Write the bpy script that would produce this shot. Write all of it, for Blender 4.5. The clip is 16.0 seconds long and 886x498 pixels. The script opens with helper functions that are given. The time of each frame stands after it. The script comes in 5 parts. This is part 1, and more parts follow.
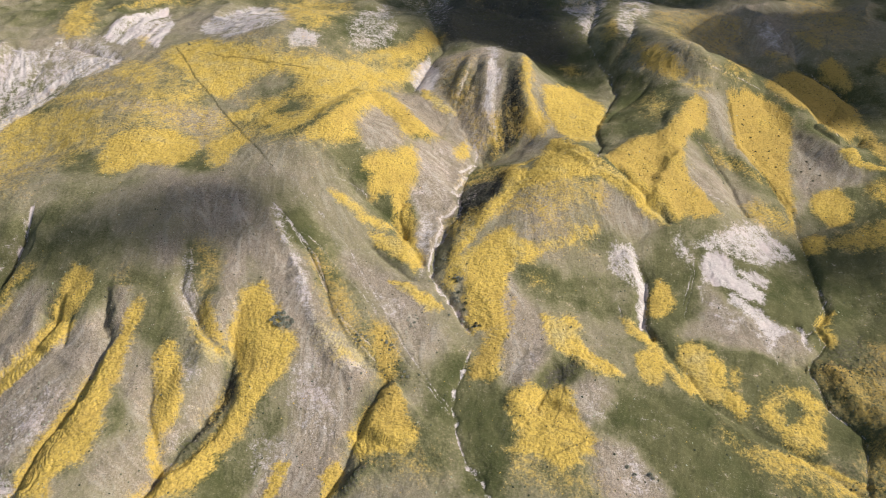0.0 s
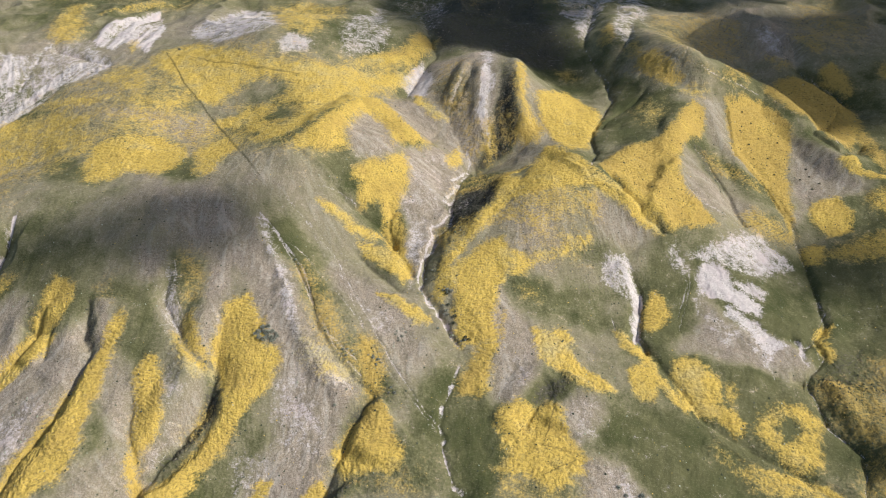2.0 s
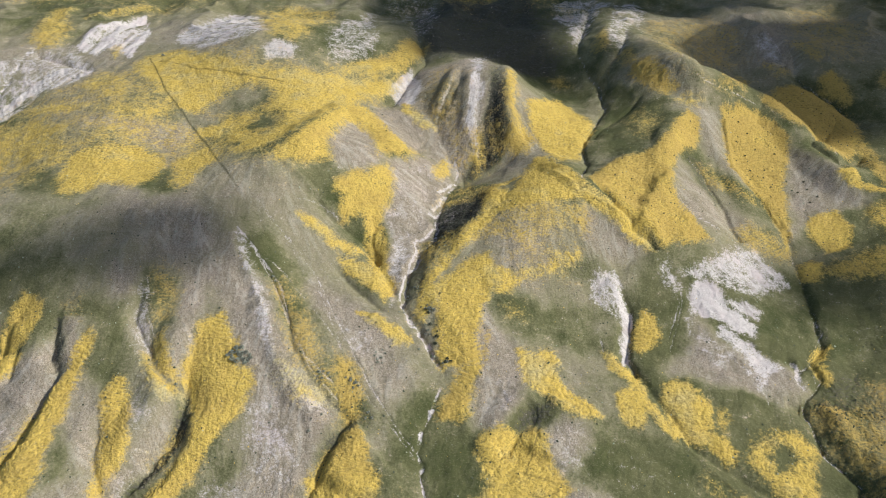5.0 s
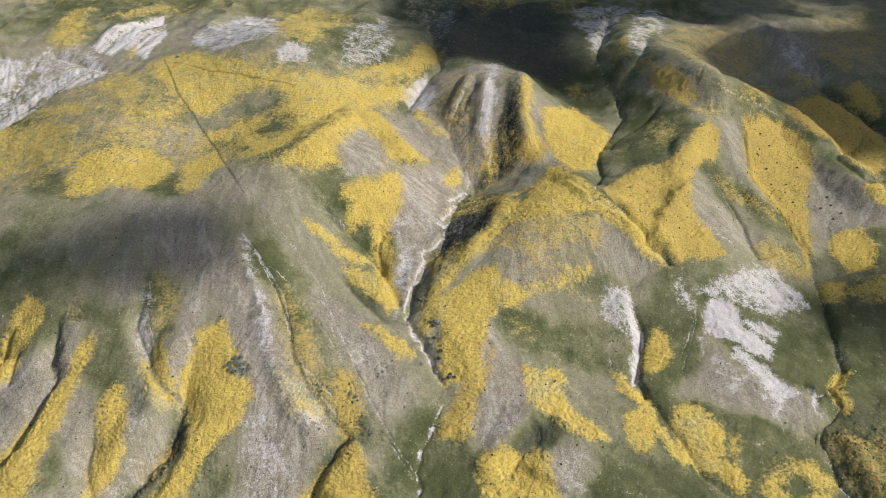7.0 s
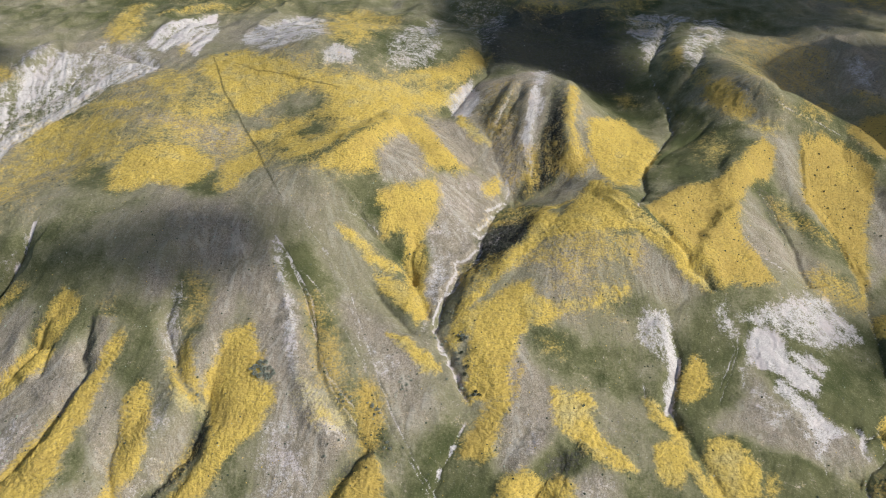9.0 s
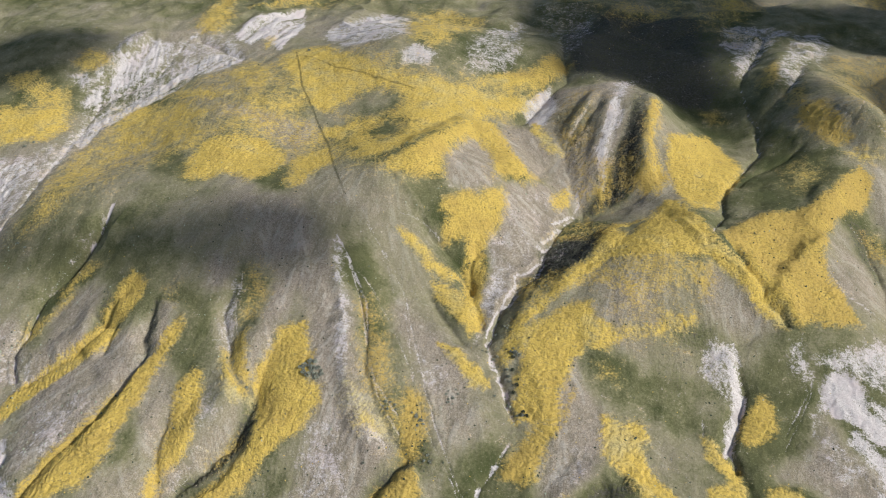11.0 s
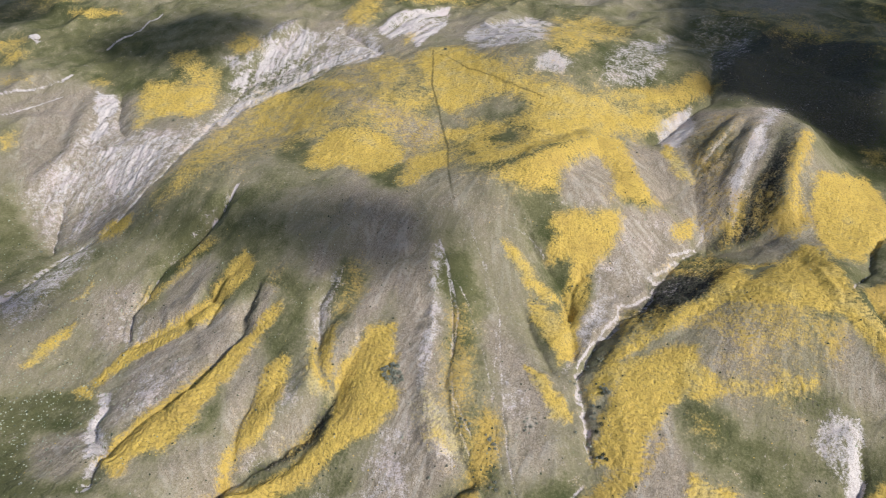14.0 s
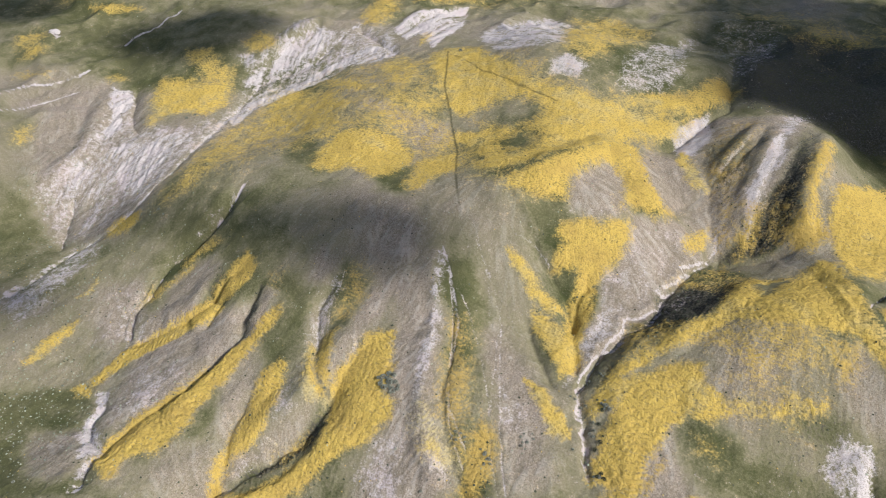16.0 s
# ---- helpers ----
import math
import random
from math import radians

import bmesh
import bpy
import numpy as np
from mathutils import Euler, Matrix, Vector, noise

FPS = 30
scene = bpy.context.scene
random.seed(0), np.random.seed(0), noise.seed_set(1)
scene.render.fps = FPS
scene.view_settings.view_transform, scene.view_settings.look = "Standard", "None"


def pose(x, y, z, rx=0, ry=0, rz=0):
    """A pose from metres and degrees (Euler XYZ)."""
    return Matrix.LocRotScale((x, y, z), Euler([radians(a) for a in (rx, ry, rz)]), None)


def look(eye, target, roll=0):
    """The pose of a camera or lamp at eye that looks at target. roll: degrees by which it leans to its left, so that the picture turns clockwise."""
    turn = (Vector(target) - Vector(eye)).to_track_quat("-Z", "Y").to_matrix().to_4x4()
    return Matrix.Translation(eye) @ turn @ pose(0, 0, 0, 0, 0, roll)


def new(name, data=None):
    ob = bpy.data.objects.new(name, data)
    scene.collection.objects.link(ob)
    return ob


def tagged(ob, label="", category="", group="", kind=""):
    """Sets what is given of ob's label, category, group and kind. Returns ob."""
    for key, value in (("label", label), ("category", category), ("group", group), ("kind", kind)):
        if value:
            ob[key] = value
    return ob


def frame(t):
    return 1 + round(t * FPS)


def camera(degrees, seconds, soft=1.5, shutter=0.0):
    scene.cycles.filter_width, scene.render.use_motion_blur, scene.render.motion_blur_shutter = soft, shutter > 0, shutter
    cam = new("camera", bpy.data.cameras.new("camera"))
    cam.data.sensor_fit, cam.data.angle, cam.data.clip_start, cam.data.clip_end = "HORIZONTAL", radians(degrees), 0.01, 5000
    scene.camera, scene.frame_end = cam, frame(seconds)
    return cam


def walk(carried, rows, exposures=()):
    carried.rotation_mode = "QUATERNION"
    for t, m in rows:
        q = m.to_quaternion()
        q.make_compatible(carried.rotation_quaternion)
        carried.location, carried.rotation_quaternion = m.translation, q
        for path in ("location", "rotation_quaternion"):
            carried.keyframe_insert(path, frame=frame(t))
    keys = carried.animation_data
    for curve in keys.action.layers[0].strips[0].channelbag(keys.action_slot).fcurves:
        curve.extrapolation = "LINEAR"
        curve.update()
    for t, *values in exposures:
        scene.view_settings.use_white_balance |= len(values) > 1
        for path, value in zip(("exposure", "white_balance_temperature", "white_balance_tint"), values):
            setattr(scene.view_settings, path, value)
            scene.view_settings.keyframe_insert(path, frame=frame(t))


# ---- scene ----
cam = camera(64.9, 16.0, soft=1.0)
PATH = [
    (0, (1.851, -1.466, 260.066), (1.857, 0.206, 258.968), -0.0),
    (0.5, (3.946, 1.507, 260.077), (3.95, 3.179, 258.98), -0.0),
    (1, (6.045, 4.49, 260.096), (6.048, 6.162, 258.999), -0.0),
    (1.5, (8.107, 7.444, 260.122), (8.108, 9.117, 259.025), -0.1),
    (2, (10.119, 10.369, 260.139), (10.118, 12.042, 259.043), -0.1),
    (2.5, (12.075, 13.279, 260.15), (12.073, 14.952, 259.055), -0.1),
    (3, (13.979, 16.258, 260.14), (13.976, 17.931, 259.045), -0.1),
    (3.5, (15.859, 19.382, 260.113), (15.855, 21.055, 259.017), -0.0),
    (4, (17.776, 22.578, 260.082), (17.772, 24.252, 258.986), -0.0),
    (6.5, (27.784, 37.898, 259.929), (27.75, 39.572, 258.835), 0.0),
    (7, (29.878, 40.964, 259.947), (29.813, 42.638, 258.854), 0.1),
    (7.5, (32.002, 44.061, 259.988), (31.908, 45.734, 258.895), 0.1),
    (8, (34.097, 47.15, 260.055), (33.97, 48.821, 258.963), 0.1),
    (10.5, (43.777, 62.535, 261.379), (43.426, 64.171, 260.282), 0.5),
    (11, (45.744, 65.773, 261.482), (45.329, 67.393, 260.385), 0.5),
    (11.5, (47.74, 69.045, 261.581), (47.261, 70.647, 260.484), 0.5),
    (12, (49.716, 72.407, 261.67), (49.181, 73.99, 260.571), 0.6),
    (12.5, (51.62, 75.883, 261.752), (51.027, 77.445, 260.652), 0.6),
    (13, (53.532, 79.432, 261.833), (52.878, 80.967, 260.732), 0.6),
    (13.5, (55.464, 82.995, 261.911), (54.748, 84.502, 260.808), 0.6),
    (14, (57.297, 86.546, 261.97), (56.533, 88.028, 260.866), 0.5),
    (14.5, (58.969, 90.098, 262.015), (58.197, 91.575, 260.909), 0.6),
    (15, (60.522, 93.675, 262.043), (59.741, 95.145, 260.935), 0.6),
    (15.5, (62.04, 97.256, 262.066), (61.24, 98.715, 260.956), 0.6),
    (16, (63.563, 100.841, 262.081), (62.741, 102.288, 260.971), 0.6),
]
# seconds, stops, kelvin, tint
EXPOSURES = [(0, 0.02, 6330, 9), (2, 0.02, 6050, 7), (8, -0.1, 5860, 3), (10.5, -0.14, 5840, 4), (16, -0.06, 5840, 9)]
walk(cam, [(t, look(eye, target, roll)) for t, eye, target, roll in PATH], EXPOSURES)


# ---- sky and sun ----
SUN_HIGH, SUN_FROM = 40.0, 98.0  # degrees above the horizon; compass degrees from +y towards +x
world = bpy.data.worlds.new("sky")
scene.world = world
world.use_nodes = True
sky = world.node_tree.nodes.new("ShaderNodeTexSky")
sky.sky_type, sky.sun_disc = "NISHITA", False
sky.sun_elevation, sky.sun_rotation = radians(SUN_HIGH), radians(SUN_FROM)
sky.dust_density, sky.air_density = 2.0, 1.0
background = world.node_tree.nodes["Background"]
background.inputs["Strength"].default_value = 0.11
world.node_tree.links.new(sky.outputs[0], background.inputs["Color"])
sun = new("sun", bpy.data.lights.new("sun", "SUN"))
sun.data.energy, sun.data.angle, sun.data.color = 4.8, radians(3.2), (1.0, 0.95, 0.87)
sa, sh = radians(SUN_FROM), radians(SUN_HIGH)
SUN_WAY = Vector((math.sin(sa) * math.cos(sh), math.cos(sa) * math.cos(sh), math.sin(sh)))
sun.matrix_world = look(SUN_WAY * 3000, (0, 0, 0))


# ---- materials ----
class Nodes:
    """Short hand for building a node material."""

    def __init__(self, name):
        self.mat = bpy.data.materials.new(name)
        self.mat.use_nodes = True
        self.tree = self.mat.node_tree
        self.bsdf = self.tree.nodes["Principled BSDF"]
        self.bsdf.inputs["Roughness"].default_value = 0.95
        self.bsdf.inputs["Specular IOR Level"].default_value = 0.12
        self.place = self.tree.nodes.new("ShaderNodeNewGeometry").outputs["Position"]

    def put(self, socket, value):
        if isinstance(value, bpy.types.NodeSocket):
            self.tree.links.new(value, socket)
        else:
            socket.default_value = value

    def noise(self, scale, detail=3.0, rough=0.55, warp=0.0):
        n = self.tree.nodes.new("ShaderNodeTexNoise")
        n.inputs["Scale"].default_value, n.inputs["Detail"].default_value = scale, detail
        n.inputs["Roughness"].default_value, n.inputs["Distortion"].default_value = rough, warp
        self.tree.links.new(self.place, n.inputs["Vector"])
        return n.outputs["Fac"]

    def combed(self, scale, squeeze, turn, detail=3.0):
        """Noise drawn out into strokes, as grass laid over by wind and water."""
        lay = self.tree.nodes.new("ShaderNodeMapping")
        lay.inputs["Rotation"].default_value = (0, 0, radians(turn))
        lay.inputs["Scale"].default_value = (1.0, squeeze, 1.0)
        self.tree.links.new(self.place, lay.inputs["Vector"])
        n = self.tree.nodes.new("ShaderNodeTexNoise")
        n.inputs["Scale"].default_value, n.inputs["Detail"].default_value = scale, detail
        n.inputs["Roughness"].default_value, n.inputs["Distortion"].default_value = 0.6, 0.5
        self.tree.links.new(lay.outputs[0], n.inputs["Vector"])
        return n.outputs["Fac"]

    def cells(self, scale):
        n = self.tree.nodes.new("ShaderNodeTexVoronoi")
        n.inputs["Scale"].default_value = scale
        self.tree.links.new(self.place, n.inputs["Vector"])
        return n.outputs["Distance"]

    def math(self, kind, a, b=0.0, clamp=False):
        n = self.tree.nodes.new("ShaderNodeMath")
        n.operation, n.use_clamp = kind, clamp
        self.put(n.inputs[0], a)
        self.put(n.inputs[1], b)
        return n.outputs[0]

    def spread(self, value, low, high):
        """value from low to high becomes 0 to 1, smoothly."""
        n = self.tree.nodes.new("ShaderNodeMapRange")
        n.interpolation_type = "SMOOTHSTEP"
        self.put(n.inputs["Value"], value)
        n.inputs["From Min"].default_value, n.inputs["From Max"].default_value = low, high
        return n.outputs["Result"]

    def mix(self, amount, a, b):
        n = self.tree.nodes.new("ShaderNodeMix")
        n.data_type = "RGBA"
        self.put(n.inputs[0], amount)
        self.put(n.inputs[6], (*a, 1.0) if isinstance(a, tuple) else a)
        self.put(n.inputs[7], (*b, 1.0) if isinstance(b, tuple) else b)
        return n.outputs[2]

    def named(self, name):
        n = self.tree.nodes.new("ShaderNodeAttribute")
        n.attribute_name = name
        return n.outputs["Fac"]

    def random(self):
        return self.tree.nodes.new("ShaderNodeNewGeometry").outputs["Random Per Island"]

    def bump(self, height, distance, strength=1.0):
        n = self.tree.nodes.new("ShaderNodeBump")
        n.inputs["Distance"].default_value, n.inputs["Strength"].default_value = distance, strength
        self.tree.links.new(height, n.inputs["Height"])
        self.tree.links.new(n.outputs["Normal"], self.bsdf.inputs["Normal"])

    def colour(self, value):
        self.put(self.bsdf.inputs["Base Color"], (*value, 1.0) if isinstance(value, tuple) else value)
        return self.mat


def petal_colour(m, grain, tuft, stain):
    """Pale, lemon or golden flowers, by the tint of the stand, with stalks and gaps between them."""
    tint = m.math("ADD", m.named("tint"), m.math("MULTIPLY", m.math("SUBTRACT", stain, 0.5), 1.0))
    petals = m.mix(m.spread(tint, 0.0, 0.5), (0.51, 0.415, 0.20), (0.61, 0.42, 0.095))
    petals = m.mix(m.spread(tint, 0.45, 0.95), petals, (0.48, 0.325, 0.085))
    petals = m.mix(m.math("MULTIPLY", m.spread(tuft, 0.52, 0.36), 0.5), petals, (0.25, 0.18, 0.065))
    return m.mix(m.math("MULTIPLY", m.spread(grain, 0.44, 0.30), 0.36), petals, (0.14, 0.108, 0.045))


def petal_material():
    m = Nodes("petals")
    return m.colour(petal_colour(m, m.noise(1.5, 3, 0.62), m.noise(0.7, 4, 0.6), m.noise(0.06, 4, 0.55)))


def ground_material():
    m = Nodes("hillside")
    grain, tuft, stain, broad = m.noise(1.5, 3, 0.62), m.noise(0.7, 4, 0.6), m.noise(0.06, 4, 0.55), m.noise(0.018, 4, 0.55)
    speck, mid = m.noise(0.85, 3, 0.65), m.noise(0.24, 3, 0.6, 0.4)

    def share(name, wide, *noises):
        v = m.named(name)
        for n, k in noises:
            v = m.math("ADD", v, m.math("MULTIPLY", m.math("SUBTRACT", n, 0.5), k))
        return m.spread(v, 0.5 - wide, 0.5 + wide)

    strokes = m.combed(1.5, 0.32, 28)
    green = m.mix(m.spread(stain, 0.3, 0.7), (0.068, 0.073, 0.027), (0.108, 0.104, 0.043))
    green = m.mix(m.math("MULTIPLY", m.spread(broad, 0.42, 0.6), 0.4), green, (0.150, 0.134, 0.064))
    green = m.mix(m.math("MULTIPLY", m.spread(grain, 0.54, 0.68), 0.42), green, (0.25, 0.225, 0.135))
    green = m.mix(m.math("MULTIPLY", m.spread(grain, 0.46, 0.32), 0.38), green, (0.080, 0.075, 0.034))
    green = m.mix(m.math("MULTIPLY", m.spread(mid, 0.46, 0.34), 0.22), green, (0.092, 0.090, 0.038))
    dry = m.mix(m.spread(strokes, 0.34, 0.64), (0.236, 0.184, 0.130), (0.340, 0.274, 0.206))
    dry = m.mix(m.math("MULTIPLY", m.spread(stain, 0.42, 0.72), 0.45), dry, (0.330, 0.258, 0.210))
    dry = m.mix(m.math("MULTIPLY", m.spread(tuft, 0.46, 0.34), 0.35), dry, (0.185, 0.158, 0.108))
    dry = m.mix(m.math("MULTIPLY", m.spread(tuft, 0.54, 0.66), 0.35), dry, (0.43, 0.357, 0.285))
    dry = m.mix(m.math("MULTIPLY", m.spread(grain, 0.53, 0.66), 0.55), dry, (0.48, 0.408, 0.33))
    dry = m.mix(m.math("MULTIPLY", m.spread(grain, 0.45, 0.32), 0.5), dry, (0.158, 0.124, 0.094))
    dry = m.mix(m.math("MULTIPLY", m.spread(mid, 0.46, 0.32), 0.28), dry, (0.180, 0.148, 0.108))
    streak = m.named("streak")
    dry = m.mix(m.math("MULTIPLY", m.spread(streak, 0.05, 0.8), 0.45), dry, (0.47, 0.415, 0.345))
    dry = m.mix(m.math("MULTIPLY", m.spread(streak, -0.05, -0.8), 0.4), dry, (0.150, 0.128, 0.088))
    green = m.mix(m.math("MULTIPLY", m.spread(streak, 0.1, 0.9), 0.14), green, (0.22, 0.195, 0.11))
    bare = m.mix(m.spread(grain, 0.25, 0.6), (0.35, 0.290, 0.258), (0.60, 0.53, 0.495))
    bare = m.mix(m.math("MULTIPLY", m.spread(streak, 0.0, -0.8), 0.55), bare, (0.27, 0.225, 0.205))
    bare = m.mix(m.spread(stain, 0.47, 0.72), bare, (0.53, 0.44, 0.42))
    shrub = m.mix(m.spread(tuft, 0.38, 0.62), (0.028, 0.027, 0.022), (0.11, 0.098, 0.07))
    petals = petal_colour(m, grain, tuft, stain)
    meadow = m.mix(share("dry", 0.45, (tuft, 0.5), (stain, 0.5)), (0.226, 0.200, 0.108), dry)
    meadow = m.mix(m.math("MULTIPLY", m.spread(grain, 0.47, 0.32), 0.42), meadow, (0.11, 0.095, 0.055))
    lean = m.math("ADD", m.named("dry"), m.math("ADD", m.math("MULTIPLY", m.math("SUBTRACT", stain, 0.5), 0.7), m.math("MULTIPLY", m.math("SUBTRACT", tuft, 0.5), 0.5)))
    c = m.mix(m.spread(lean, -0.02, 0.42), green, meadow)
    c = m.mix(share("shrub", 0.2, (tuft, 1.6), (stain, 0.5)), c, shrub)
    c = m.mix(share("bare", 0.28, (speck, 1.3), (mid, 1.1), (stain, 0.7), (grain, 0.5)), c, bare)
    c = m.mix(share("flower", 0.42, (speck, 0.85), (tuft, 0.75), (mid, 0.9), (stain, 0.9), (m.math("MULTIPLY", m.named("ledge"), m.named("flower")), 0.24)), c, petals)
    c = m.mix(m.math("MULTIPLY", m.named("rank"), 0.8), c, (0.06, 0.055, 0.028))
    fine = m.math("ADD", m.math("MULTIPLY", grain, 0.5), m.math("MULTIPLY", strokes, 0.5))
    lush = m.math("ADD", 0.45, m.math("MULTIPLY", m.math("MAXIMUM", m.named("flower"), m.named("shrub"), True), 0.8))
    m.bump(m.math("MULTIPLY", m.math("ADD", fine, m.math("MULTIPLY", tuft, 1.9)), lush), 0.5, 1.0)
    return m.colour(c)


def leaf_material(name, dark, light):
    m = Nodes(name)
    return m.colour(m.mix(m.math("ADD", m.math("MULTIPLY", m.random(), 0.7), m.math("MULTIPLY", m.noise(3.0), 0.4)), dark, light))


def cloud_material():
    m = Nodes("cloud")
    return m.colour(m.mix(m.noise(0.05), (0.80, 0.81, 0.84), (0.9, 0.9, 0.9)))


HILLSIDE = ground_material()
SAGE = leaf_material("sage leaves", (0.03, 0.035, 0.02), (0.11, 0.115, 0.075))
PETAL = petal_material()
BUSH = leaf_material("bush leaves", (0.11, 0.115, 0.08), (0.40, 0.40, 0.32))
SALT = leaf_material("saltbush leaves", (0.16, 0.18, 0.11), (0.42, 0.43, 0.32))
STRAW = leaf_material("straw", (0.16, 0.13, 0.10), (0.40, 0.35, 0.30))
STEM = leaf_material("woody stems", (0.06, 0.045, 0.03), (0.14, 0.11, 0.08))
PALE_ROCK = leaf_material("pale rock", (0.45, 0.39, 0.36), (0.62, 0.56, 0.53))
CLOUD = cloud_material()


# ---- relief of the hills ----
def lattice(ix, iy, seed):
    """Repeatable random numbers from 0 to 1 on whole-number corners."""
    h = (ix.astype(np.int64) * 374761393 + iy.astype(np.int64) * 668265263 + seed * 1274126177) & 0xFFFFFFFF
    h = ((h ^ (h >> 13)) * 1274126177) & 0xFFFFFFFF
    return ((h ^ (h >> 16)) & 0xFFFFFF) / float(0xFFFFFF)


def value_noise(x, y, size, seed):
    """Smooth noise from -1 to 1 with features of that size in metres."""
    u, v = x / size, y / size
    iu, iv = np.floor(u), np.floor(v)
    fu, fv = u - iu, v - iv
    fu, fv = fu * fu * fu * (fu * (fu * 6 - 15) + 10), fv * fv * fv * (fv * (fv * 6 - 15) + 10)
    a, b = lattice(iu, iv, seed), lattice(iu + 1, iv, seed)
    c, d = lattice(iu, iv + 1, seed), lattice(iu + 1, iv + 1, seed)
    return 2 * ((a + (b - a) * fu) * (1 - fv) + (c + (d - c) * fu) * fv) - 1


def fractal(x, y, size, octaves, seed, rough=0.5):
    total, height = 0.0, 1.0
    for k in range(octaves):
        a = 0.6 * k + 0.3
        xr, yr = x * math.cos(a) - y * math.sin(a), x * math.sin(a) + y * math.cos(a)
        total = total + height * value_noise(xr, yr, size, seed + 17 * k)
        size, height = size / 2.03, height * rough
    return total


def smooth(a, b, x):
    t = np.clip((x - a) / (b - a), 0, 1)
    return t * t * (3 - 2 * t)


def swells(x, y, rows):
    """Broad knolls and hollows: rows of middle x, middle y, height and half-width."""
    z = np.zeros_like(x)
    for cx, cy, high, wide in rows:
        z += high * np.exp(-((x - cx) ** 2 + (y - cy) ** 2) / (2 * wide * wide))
    return z


def along(x, y, line):
    """Distance to a line on the plan, and how far along it (0 to 1) its nearest point lies."""
    best, where = np.full(x.shape, 1e9), np.zeros(x.shape)
    count = len(line) - 1
    for k in range(count):
        (ax, ay), (bx, by) = line[k], line[k + 1]
        dx, dy = bx - ax, by - ay
        t = np.clip(((x - ax) * dx + (y - ay) * dy) / (dx * dx + dy * dy + 1e-9), 0, 1)
        d = np.hypot(x - ax - t * dx, y - ay - t * dy)
        near = d < best
        best, where = np.where(near, d, best), np.where(near, (k + t) / count, where)
    return best, where


def right_of(x, y, line):
    """1 on the right of a line on the plan, -1 on its left, by the nearest stretch of it."""
    best, side = np.full(x.shape, 1e9), np.ones(x.shape)
    for (ax, ay), (bx, by) in zip(line, line[1:]):
        dx, dy = bx - ax, by - ay
        t = np.clip(((x - ax) * dx + (y - ay) * dy) / (dx * dx + dy * dy + 1e-9), 0, 1)
        d = np.hypot(x - ax - t * dx, y - ay - t * dy)
        near = d < best
        best, side = np.where(near, d, best), np.where(near, np.where((y - ay) * dx - (x - ax) * dy > 0, -1.0, 1.0), side)
    return side


def near_line(x, y, line, reach):
    """Which points lie in the box round a line."""
    xs, ys = [p[0] for p in line], [p[1] for p in line]
    return np.nonzero((x > min(xs) - reach) & (x < max(xs) + reach) & (y > min(ys) - reach) & (y < max(ys) + reach))


WEST_SWELLS = [(-184, 220, 5.1, 45), (-265, 241, -15.5, 45), (-398, 243, -12.4, 140), (-204, 281, 3.6, 45), (-184, 342, -9.1, 45), (-286, 342, -10.9, 45), (-427, 362, -11.5, 45), (-407, 362, -12.0, 45), (-204, 382, 20.6, 45), (-326, 403, 12.8, 45), (-286, 423, 10.3, 45), (-508, 464, -6.1, 45), (-326, 484, -9.7, 45), (-245, 504, 7.3, 45), (-436, 522, -9.7, 95), (-549, 544, -9.3, 45), (-387, 565, -14.2, 45), (-245, 565, 8.9, 45), (-488, 626, 11.0, 45), (-326, 646, -2.8, 45)]
MIDDLE_SWELLS = [(-103, 220, -24.1, 45), (-42, 241, -3.0, 45), (-2, 281, -7.3, 45), (-63, 322, 6.4, 45), (-124, 322, 5.8, 45), (38, 322, 6.3, 45), (59, 403, 6.7, 45), (-22, 403, -8.5, 45), (-153, 443, 12.9, 65), (-103, 464, 14.9, 45), (-63, 484, 13.4, 45), (18, 484, -22.9, 45), (-164, 504, -10.0, 45), (59, 504, -10.9, 45), (-83, 565, 7.4, 45), (59, 585, 9.0, 45), (-22, 605, -12.9, 45), (-124, 648, 16.9, 65), (-144, 666, 12.4, 45), (-22, 686, 13.2, 45)]
NEAR_SWELLS = [(-30, 303, 4, 45), (6, 386, 5, 30), (-20, 480, 15, 27), (58, 606, 12, 36), (162, 418, 8, 30)]
EAST_SWELLS = [(169, 243, -14.4, 140), (221, 261, -5.5, 45), (160, 322, 4.3, 45), (99, 362, -5.7, 45), (282, 382, -10.2, 45), (140, 382, -8.4, 45), (286, 385, -6.7, 65), (99, 443, 14.0, 45), (200, 443, 7.0, 45), (79, 443, 19.0, 45), (282, 484, -6.7, 45), (120, 504, -10.5, 45), (241, 504, -14.1, 45), (180, 524, 17.2, 45), (374, 560, -9.5, 65), (79, 565, 17.5, 45), (362, 585, -13.8, 45), (221, 605, 15.4, 45), (140, 605, -28.0, 45), (200, 626, 13.6, 45), (120, 646, -10.6, 45), (282, 646, -10.8, 45), (200, 666, 12.1, 45), (282, 666, -12.3, 45)]


def base_height(x, y):
    z = -32 + 100 / (1 + np.exp(-(y - 440) / 120))
    for rows in (WEST_SWELLS, MIDDLE_SWELLS, EAST_SWELLS, NEAR_SWELLS):
        z = z + swells(x, y, rows)
    # rougher, ravine-cut country to the north and far west
    wild = np.maximum(smooth(660, 780, y), smooth(-470, -600, x))
    return z + wild * 9 * (0.45 - np.abs(fractal(x, y, 85, 4, 61)))


LINES, BANKS, PATCHES, TRAILS = [], [], [], []


def gully(depth, wide, bed, line):
    """A watercourse from its head down: depth, half-width, half-width of its pale bed."""
    LINES.append((-depth, wide, bed, line))


